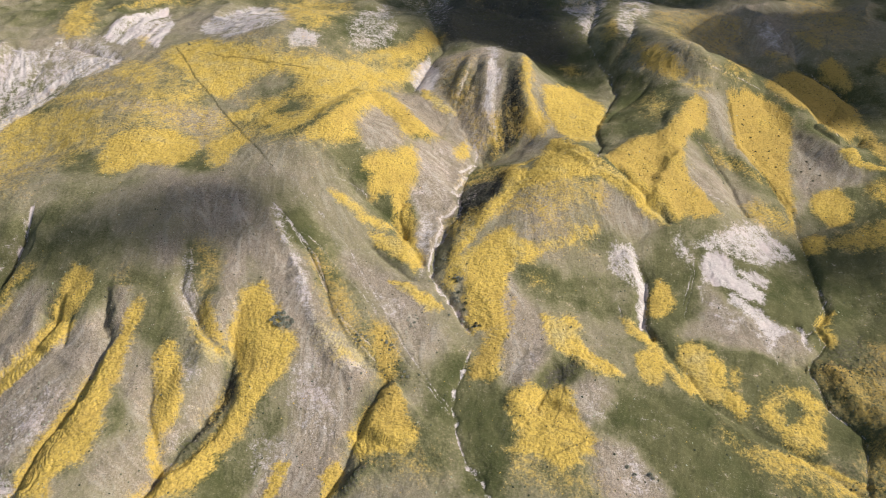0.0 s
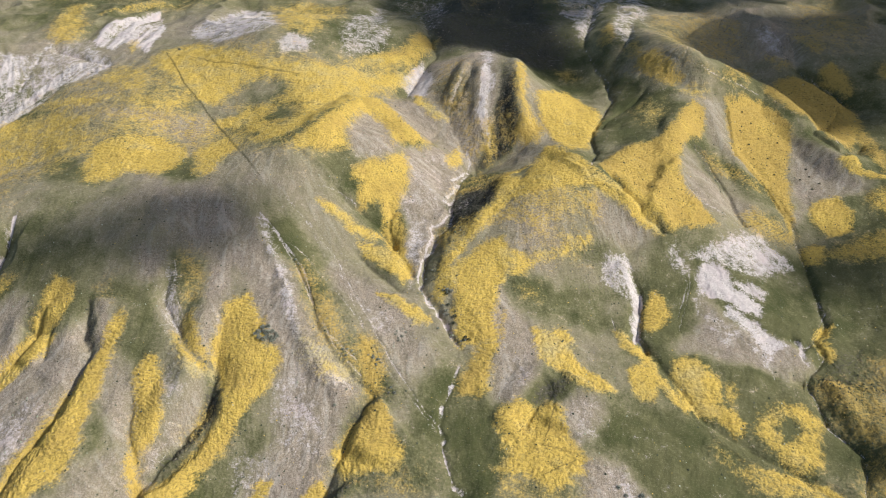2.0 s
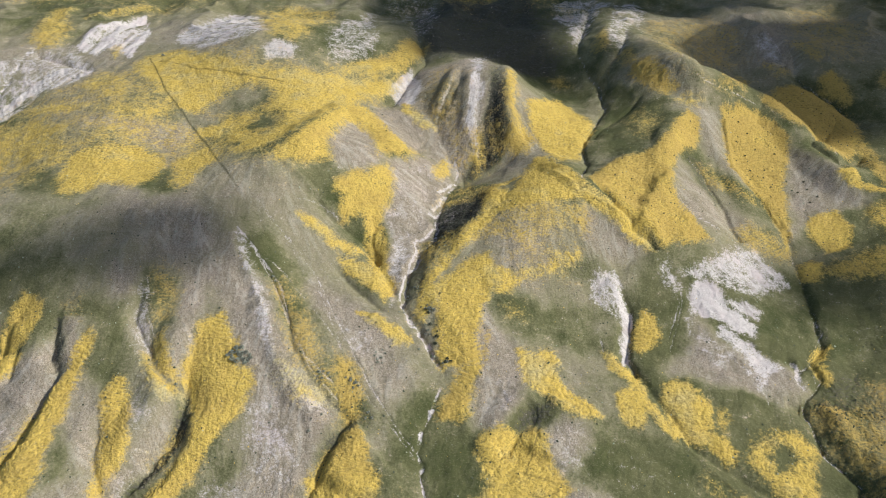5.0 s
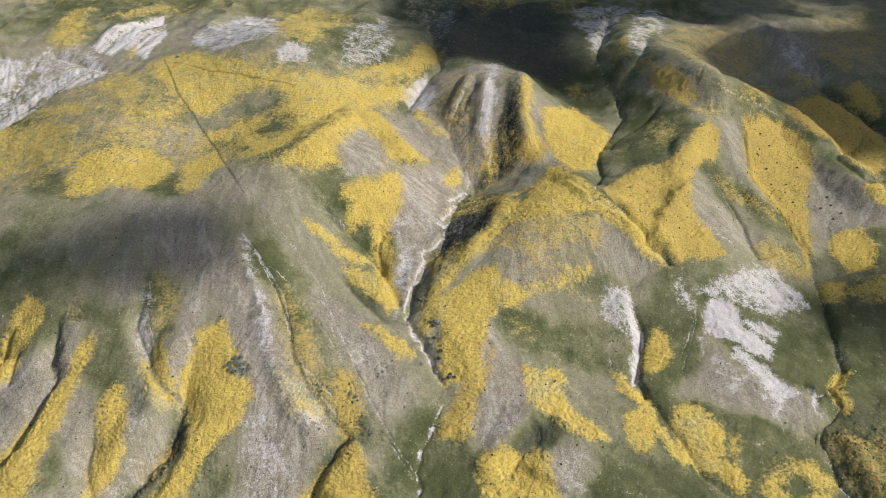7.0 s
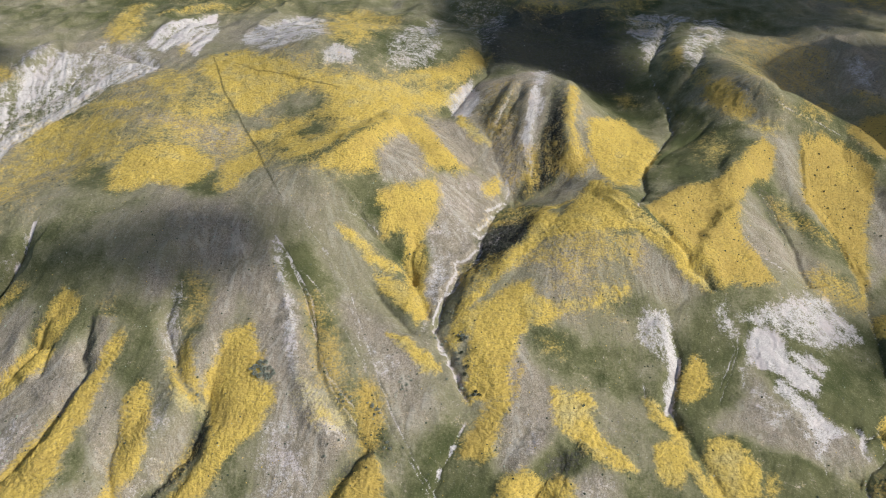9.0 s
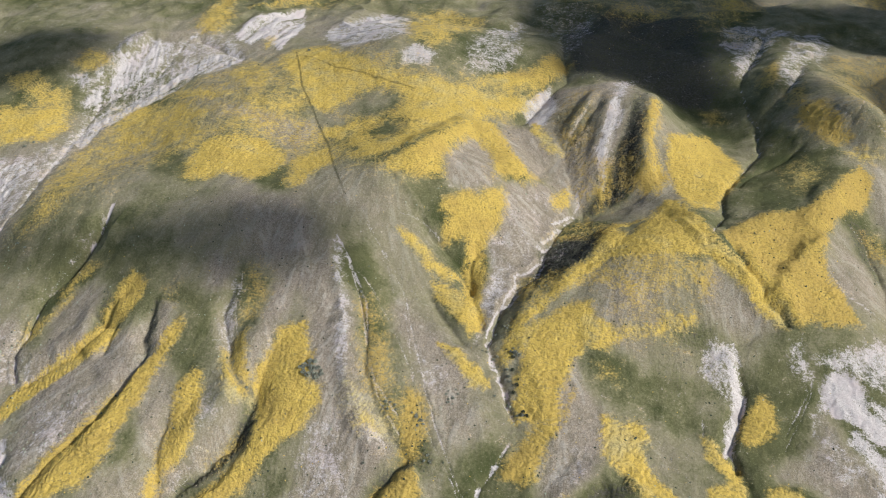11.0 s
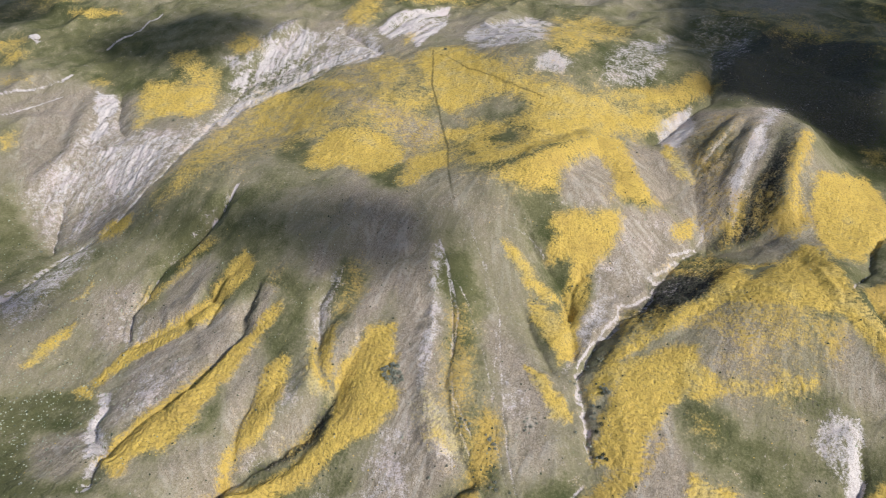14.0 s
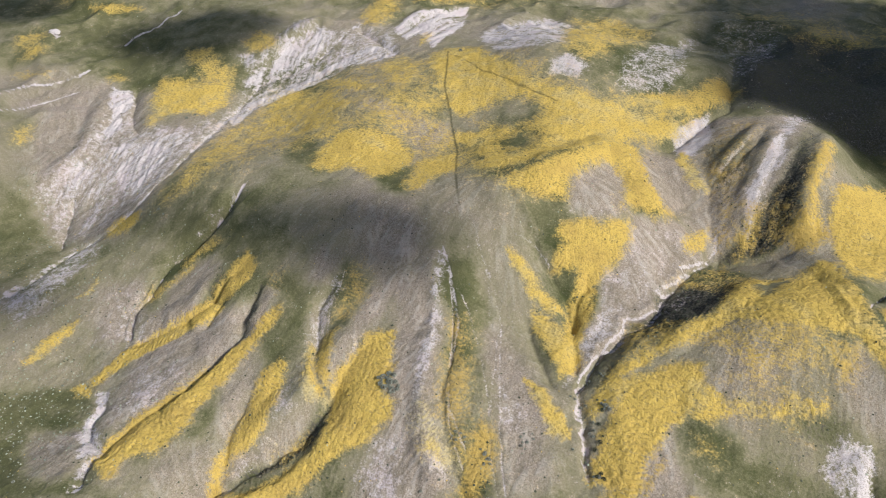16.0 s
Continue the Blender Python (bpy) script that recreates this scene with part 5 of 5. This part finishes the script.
streak = sum(value_noise(GX + k * 1.3 * down_x, GY + k * 1.3 * down_y, 1.7, 71) for k in range(-5, 6)) * 0.2
streak += sum(value_noise(GX + k * 3.5 * down_x, GY + k * 3.5 * down_y, 4.5, 72) for k in range(-4, 5)) * 0.10
COVER["streak"] = streak * smooth(0.06, 0.3, fall) * smooth(125, 160, GY) * smooth(1000, 920, GY)
GZ += 0.13 * COVER["streak"] * (1 - 0.6 * np.clip(COVER["flower"], 0, 1))
# terracettes on the slopes, rills in the bare soil, clumps of plants
steep = np.hypot(np.gradient(GZ, axis=0) / np.gradient(GY, axis=0), np.gradient(GZ, axis=1) / np.gradient(GX, axis=1))
ledges = smooth(0.10, 0.30, steep) * np.sin(GZ * 7.5 + 3.2 * value_noise(GX, GY, 9, 54)) * smooth(-0.8, 0.2, value_noise(GX, GY, 30, 55))
COVER["ledge"] = ledges
GZ += (0.09 + 0.20 * np.clip(COVER["flower"] + COVER["shrub"], 0, 1)) * ledges
GZ += np.clip(COVER["bare"], 0, 1) * (2.6 * COVER["rill"] + 0.3 * value_noise(GX, GY, 1.6, 57) - 0.6)
GZ += (0.06 + 0.26 * np.clip(COVER["flower"] + COVER["shrub"] * 1.6, 0, 1.6)) * value_noise(GX, GY, 1.9, 58)
GZ += 0.09 * value_noise(GX, GY, 1.0, 59)


def sheet(name, x, y, z, layers):
    rows, cols = x.shape
    mesh = bpy.data.meshes.new(name)
    mesh.vertices.add(rows * cols)
    mesh.vertices.foreach_set("co", np.stack([x, y, z], -1).astype(np.float32).ravel())
    i = np.arange(rows * cols).reshape(rows, cols)
    quads = np.stack([i[:-1, :-1], i[:-1, 1:], i[1:, 1:], i[1:, :-1]], -1).reshape(-1, 4)
    mesh.loops.add(quads.size)
    mesh.loops.foreach_set("vertex_index", quads.astype(np.int32).ravel())
    mesh.polygons.add(len(quads))
    mesh.polygons.foreach_set("loop_start", np.arange(0, quads.size, 4, dtype=np.int32))
    mesh.polygons.foreach_set("use_smooth", np.ones(len(quads), dtype=bool))
    mesh.update()
    for key, value in layers.items():
        mesh.attributes.new(key, "FLOAT", "POINT").data.foreach_set("value", value.astype(np.float32).ravel())
    return mesh


COVER.pop("rill")
ground = new("ground", sheet("ground", GX, GY, GZ, COVER))
ground.data.materials.append(HILLSIDE)
tagged(ground, "rolling grassy hills with yellow wildflower patches and bare pale soil", "hillside", kind="structure")


def ground_at(x, y):
    """Height of the ground, by its grid."""
    j = min(max(int(np.searchsorted(Y, y)) - 1, 0), len(Y) - 2)
    fy = (y - Y[j]) / (Y[j + 1] - Y[j])
    s = x / (max(y, 40) + 150)
    i = min(max(int(np.searchsorted(S, s)) - 1, 0), len(S) - 2)
    fx = (s - S[i]) / (S[i + 1] - S[i])
    return float((GZ[j, i] * (1 - fx) + GZ[j, i + 1] * fx) * (1 - fy) + (GZ[j + 1, i] * (1 - fx) + GZ[j + 1, i + 1] * fx) * fy)


# ---- helpers for things ----
def part(name, bm, material, parent, label=""):
    """Link a bmesh as one mesh object under a thing."""
    mesh = bpy.data.meshes.new(name)
    bm.to_mesh(mesh)
    bm.free()
    mesh.materials.append(material)
    ob = new(name, mesh)
    ob.parent = parent
    return tagged(ob, label)


# ---- low clouds added out of view: most cast shadows on the ground, some only dim it ----
def cloud(shadow_x, shadow_y, long, wide, turn, seed, high=460):
    """A flat-bottomed, lumpy cloud between the sun and that place."""
    bm = bmesh.new()
    bmesh.ops.create_icosphere(bm, subdivisions=5, radius=1)
    for v in bm.verts:
        n = v.co.normalized()
        lump = 1 + 0.30 * noise.noise(n * 1.7 + Vector((seed, 0, 0))) + 0.16 * noise.noise(n * 4.5 + Vector((0, seed, 0))) + 0.07 * noise.noise(n * 11 + Vector((0, 0, seed)))
        v.co = Vector((n.x * long * lump, n.y * wide * lump, n.z * lump * (min(long, wide) * 0.45 if n.z > 0 else 5)))
    mesh = bpy.data.meshes.new("cloud")
    bm.to_mesh(mesh)
    bm.free()
    mesh.shade_smooth()
    mesh.materials.append(CLOUD)
    ob = new("cloud", mesh)
    far = (high - 40) / SUN_WAY.z
    ob.matrix_world = pose(shadow_x + SUN_WAY.x * far, shadow_y + SUN_WAY.y * far, high, 0, 0, turn)
    return tagged(ob, "ragged white cloud out of view, placed to shade the hills", "cloud", group="clouds over the hills", kind="structure")


cloud(-145, 390, 52, 37, 4, 1)
cloud(-212, 381, 34, 17, 14, 11)
cloud(-125, 382, 24, 18, 60, 12)
cloud(-293, 366, 26, 15, 32, 2)
cloud(-288, 268, 30, 20, 20, 8)
cloud(42, 872, 160, 130, 0, 3)
cloud(18, 726, 96, 64, 0, 9)
cloud(106, 668, 54, 34, -8, 7)
cloud(255, 865, 110, 78, 0, 21)
cloud(122, 652, 36, 22, -20, 23)
cloud(78, 935, 95, 58, 0, 24)
# added to darken the slope of the eastern hill
cloud(340, 392, 40, 32, 10, 16)
cloud(398, 668, 150, 113, -10, 4)
# next three are added to block sky light; their shadows fall unseen
cloud(700, 965, 330, 280, 0, 13)
cloud(720, 640, 190, 170, 0, 14)
cloud(120, 1270, 360, 230, 0, 15)
cloud(-522, 608, 78, 52, 25, 5)
cloud(-800, 575, 80, 60, 0, 6)


# ---- plants too many to count ----
CORE_I = np.nonzero((S > -0.94) & (S < 0.71))[0]
CORE_J = np.nonzero((Y > 160) & (Y < 900))[0]
dice = np.random.default_rng(7)


def sown(tries, chance):
    """Random places on the ground, kept by the chance that the cover there gives."""
    i, j = dice.choice(CORE_I, tries), dice.choice(CORE_J, tries)
    keep = dice.random(tries) < chance(j, i)
    i, j = i[keep], j[keep]
    x, y, z = GX[j, i], GY[j, i], GZ[j, i]
    return x + dice.normal(0, 0.15, len(x)), y + dice.normal(0, 0.15, len(x)), z, COVER["tint"][j, i]


def scatter(name, places, low, high, tall, sides, material, label, category):
    """One object of many little tufts: leaning cones with an uneven foot."""
    x, y, z, tint = places
    n = len(x)
    r, turn = dice.uniform(low, high, n), dice.uniform(0, 6.283, n)
    a = turn[:, None] + np.arange(sides) * 2 * math.pi / sides
    foot = r[:, None] * dice.uniform(0.7, 1.25, (n, sides))
    rim = np.stack([x[:, None] + foot * np.cos(a), y[:, None] + foot * np.sin(a), np.repeat(z[:, None] - 0.12, sides, 1)], -1)
    top = np.stack([x + dice.normal(0, 0.2, n) * r, y + dice.normal(0, 0.2, n) * r, z + tall * r * dice.uniform(0.7, 1.3, n)], -1)[:, None]
    co = np.concatenate([rim, top], 1).reshape(-1, 3)
    base = np.arange(n)[:, None] * (sides + 1)
    k = np.arange(sides)
    tri = np.stack([base + k, base + (k + 1) % sides, np.repeat(base + sides, sides, 1)], -1).reshape(-1, 3)
    mesh = bpy.data.meshes.new(name)
    mesh.vertices.add(len(co))
    mesh.vertices.foreach_set("co", co.astype(np.float32).ravel())
    mesh.loops.add(tri.size)
    mesh.loops.foreach_set("vertex_index", tri.astype(np.int32).ravel())
    mesh.polygons.add(len(tri))
    mesh.polygons.foreach_set("loop_start", np.arange(0, tri.size, 3, dtype=np.int32))
    mesh.update()
    mesh.attributes.new("tint", "FLOAT", "POINT").data.foreach_set("value", np.repeat(tint, sides + 1).astype(np.float32))
    mesh.materials.append(material)
    return tagged(new(name, mesh), label, category, kind="stuff")


def flower_chance(j, i):
    return np.clip(COVER["flower"][j, i] - 0.35, 0, 1) * 0.30 * np.clip(1.4 - COVER["tint"][j, i] * 0.5, 0, 1) + 0.006 * smooth(-0.1, 0.1, value_noise(GX[j, i], GY[j, i], 25, 61))


def straw_chance(j, i):
    return np.clip(COVER["dry"][j, i] - 0.3, 0, 1) * np.clip(1 - COVER["flower"][j, i], 0, 1) * 0.16


def sage_chance(j, i):
    among = np.clip(COVER["flower"][j, i], 0, 1) * smooth(0.68, 0.88, COVER["tint"][j, i])
    return 0.004 + 0.035 * among + 0.16 * np.clip(COVER["shrub"][j, i] - 0.2, 0, 1)


def salt_chance(j, i):
    x, y = GX[j, i], GY[j, i]
    flat = np.exp(-((x + 285) ** 2 / 55 ** 2 + (y - 235) ** 2 / 40 ** 2)) + 0.7 * np.exp(-((x + 350) ** 2 / 60 ** 2 + (y - 330) ** 2 / 50 ** 2)) + 0.9 * np.exp(-((x + 430) ** 2 / 60 ** 2 + (y - 400) ** 2 / 60 ** 2))
    return 0.05 * flat + 0.05 * BED[j, i] + 0.0015


scatter("flower_tufts", sown(380000, flower_chance), 0.30, 0.58, 0.6, 4, PETAL, "clumps of yellow wildflowers thick on the slopes", "wildflowers")
scatter("grass_tufts", sown(900000, straw_chance), 0.25, 0.5, 0.9, 3, STRAW, "bleached tufts of dry grass on the slopes", "grass")
scatter("sagebrush", sown(420000, sage_chance), 0.35, 0.75, 1.0, 6, SAGE, "low dark sagebrush dotted over the slopes", "shrubs")

scatter("saltbush", sown(500000, salt_chance), 0.3, 0.7, 1.0, 5, SALT, "pale grey-green saltbush dotted along the flats and washes", "shrubs")


# ---- single shrubs ----
def shrub(x, y, size, seed, label, leaves=None):
    """A rounded desert shrub: a fan of bent stems and a ragged crown of small leaves."""
    r = random.Random(seed)
    root = new("shrub")
    root.matrix_world = pose(x, y, ground_at(x, y), 0, 0, r.uniform(0, 360))
    stems, crown = bmesh.new(), bmesh.new()
    for k in range(7):
        a, out = r.uniform(0, 6.283), r.uniform(0.35, 0.8) * size
        tip = Vector((math.cos(a) * out, math.sin(a) * out, r.uniform(0.6, 1.0) * size))
        mid = tip * 0.5 + Vector((0, 0, 0.12 * size))
        rings = []
        for at, thick in ((Vector((0, 0, -0.25)), 0.07), (mid, 0.045), (tip, 0.015)):
            rings.append([stems.verts.new(at + Vector((math.cos(q) * thick, math.sin(q) * thick, 0)) * size) for q in (0, 2.1, 4.2)])
        for lower, upper in zip(rings, rings[1:]):
            for q in range(3):
                stems.faces.new((lower[q], lower[(q + 1) % 3], upper[(q + 1) % 3], upper[q]))
    for k in range(260):
        a, b = r.uniform(0, 6.283), math.asin(r.uniform(-0.05, 1))
        lobe = 1 + 0.28 * noise.noise((math.cos(a) * 2 + seed, math.sin(a) * 2, b * 2))
        d = size * lobe * r.uniform(0.62, 1.02)
        c = Vector((math.cos(a) * math.cos(b) * d, math.sin(a) * math.cos(b) * d, 0.08 * size + math.sin(b) * d * 0.85))
        u = Vector((r.gauss(0, 1), r.gauss(0, 1), r.gauss(0, 0.6))).normalized() * size * r.uniform(0.10, 0.19)
        w = u.cross(Vector((r.gauss(0, 1), r.gauss(0, 1), r.gauss(0, 1)))).normalized() * size * r.uniform(0.07, 0.13)
        crown.faces.new([crown.verts.new(c + q) for q in (-u, w, u, -w)])
    part("stems", stems, STEM, root, "thin brown woody stems")
    part("crown", crown, leaves or BUSH, root, "dark green ragged leaf crown" if leaves else "grey-green ragged leaf crown")
    return tagged(root, label, "shrub", group="shrubs on the hills")


CREEK_SHRUBS = [(-30, 309, 1.04), (-27, 307, 1.2), (-28, 304, 0.88), (-96, 319, 1.86), (-94, 322, 1.61), (-91, 318, 2.11), (-88, 315, 1.74), (-92, 314, 1.86), (-91, 322, 1.61), (-88, 319, 1.49), (-95, 315, 1.61), (-85, 316, 1.36), (-47, 310, 1.12), (-45, 307, 0.96), (-42, 310, 0.88), (-18, 324, 0.8), (-14, 323, 0.88), (-16, 320, 0.8), (-12, 326, 0.72), (-1, 374, 0.88), (1, 356, 1.04), (-3, 357, 0.96), (3, 378, 0.88), (-4, 362, 0.8), (12, 345, 0.96), (10, 349, 0.88), (13, 342, 0.8), (12, 359, 1.28), (10, 360, 0.96), (23, 324, 1.12)]
SLOPE_SHRUBS = [(97, 235, 1.2), (100, 231, 1.12), (108, 231, 1.36), (109, 229, 1.04), (-19, 291, 0.96), (-17, 288, 0.96), (-20, 288, 0.8), (-83, 374, 1.04), (-81, 371, 0.8), (7, 330, 0.8), (-49, 280, 0.96), (-43, 287, 0.8), (-236, 657, 1.6), (-399, 386, 1.28), (-410, 382, 1.04), (-423, 492, 1.6), (-421, 500, 1.44), (-333, 379, 1.2), (-325, 376, 1.04), (-412, 335, 1.2), (-262, 211, 0.8), (-246, 213, 0.88), (-233, 207, 0.72), (-233, 190, 0.96), (-297, 231, 0.72), (-280, 249, 0.8), (-124, 304, 1.04), (-30, 308, 1.04), (13, 359, 1.15), (15, 357, 1.15)]
FLOWER_SHRUBS = [(12, 356, 1.15), (23, 326, 1.15), (25, 324, 1.15), (22, 324, 1.15), (13, 349, 1.15), (17, 340, 1.15), (16, 336, 1.15), (258, 556, 0.9), (263, 546, 0.9), (266, 533, 0.9), (251, 536, 0.9), (268, 513, 0.9), (268, 496, 0.9), (256, 511, 0.9), (281, 530, 0.9), (256, 525, 0.9), (286, 490, 0.9), (294, 493, 0.9), (298, 484, 0.9), (291, 479, 0.9), (294, 501, 0.9)]
for k, (x, y, size) in enumerate(CREEK_SHRUBS):
    for near in range(2):
        a = 2.4 * k + 3 * near
        shrub(x + near * 2.6 * math.cos(a), y + near * 2.2 * math.sin(a), size * (1 - 0.3 * near), 100 + 3 * k + near, "rounded grey-green desert shrub near the dry creek")
for k, (x, y, size) in enumerate(SLOPE_SHRUBS):
    shrub(x, y, size, 200 + k, "rounded grey-green desert shrub on the open slope")
for k, (x, y, size) in enumerate(FLOWER_SHRUBS):
    shrub(x, y, size, 300 + k, "small dark green shrub standing among yellow wildflowers", SAGE)


# ---- pale outcrop ----
def outcrop(x, y, long, wide, high, seed):
    bm = bmesh.new()
    bmesh.ops.create_icosphere(bm, subdivisions=4, radius=1)
    for v in bm.verts:
        n = v.co.normalized()
        lump = 1 + 0.35 * noise.noise(n * 1.5 + Vector((seed, 0, 0))) + 0.18 * noise.noise(n * 4 + Vector((0, seed, 0)))
        v.co = Vector((n.x * long * lump, n.y * wide * lump, n.z * high * lump))
    mesh = bpy.data.meshes.new("rock_outcrop")
    bm.to_mesh(mesh)
    bm.free()
    mesh.materials.append(PALE_ROCK)
    ob = new("rock_outcrop", mesh)
    ob.matrix_world = pose(x, y, ground_at(x, y) + 0.1 * high, 0, 0, 20)
    return tagged(ob, "weathered chalk-white rock outcrop standing in green grass", "rock")


outcrop(-663, 540, 6.5, 4.5, 2.6, 3)
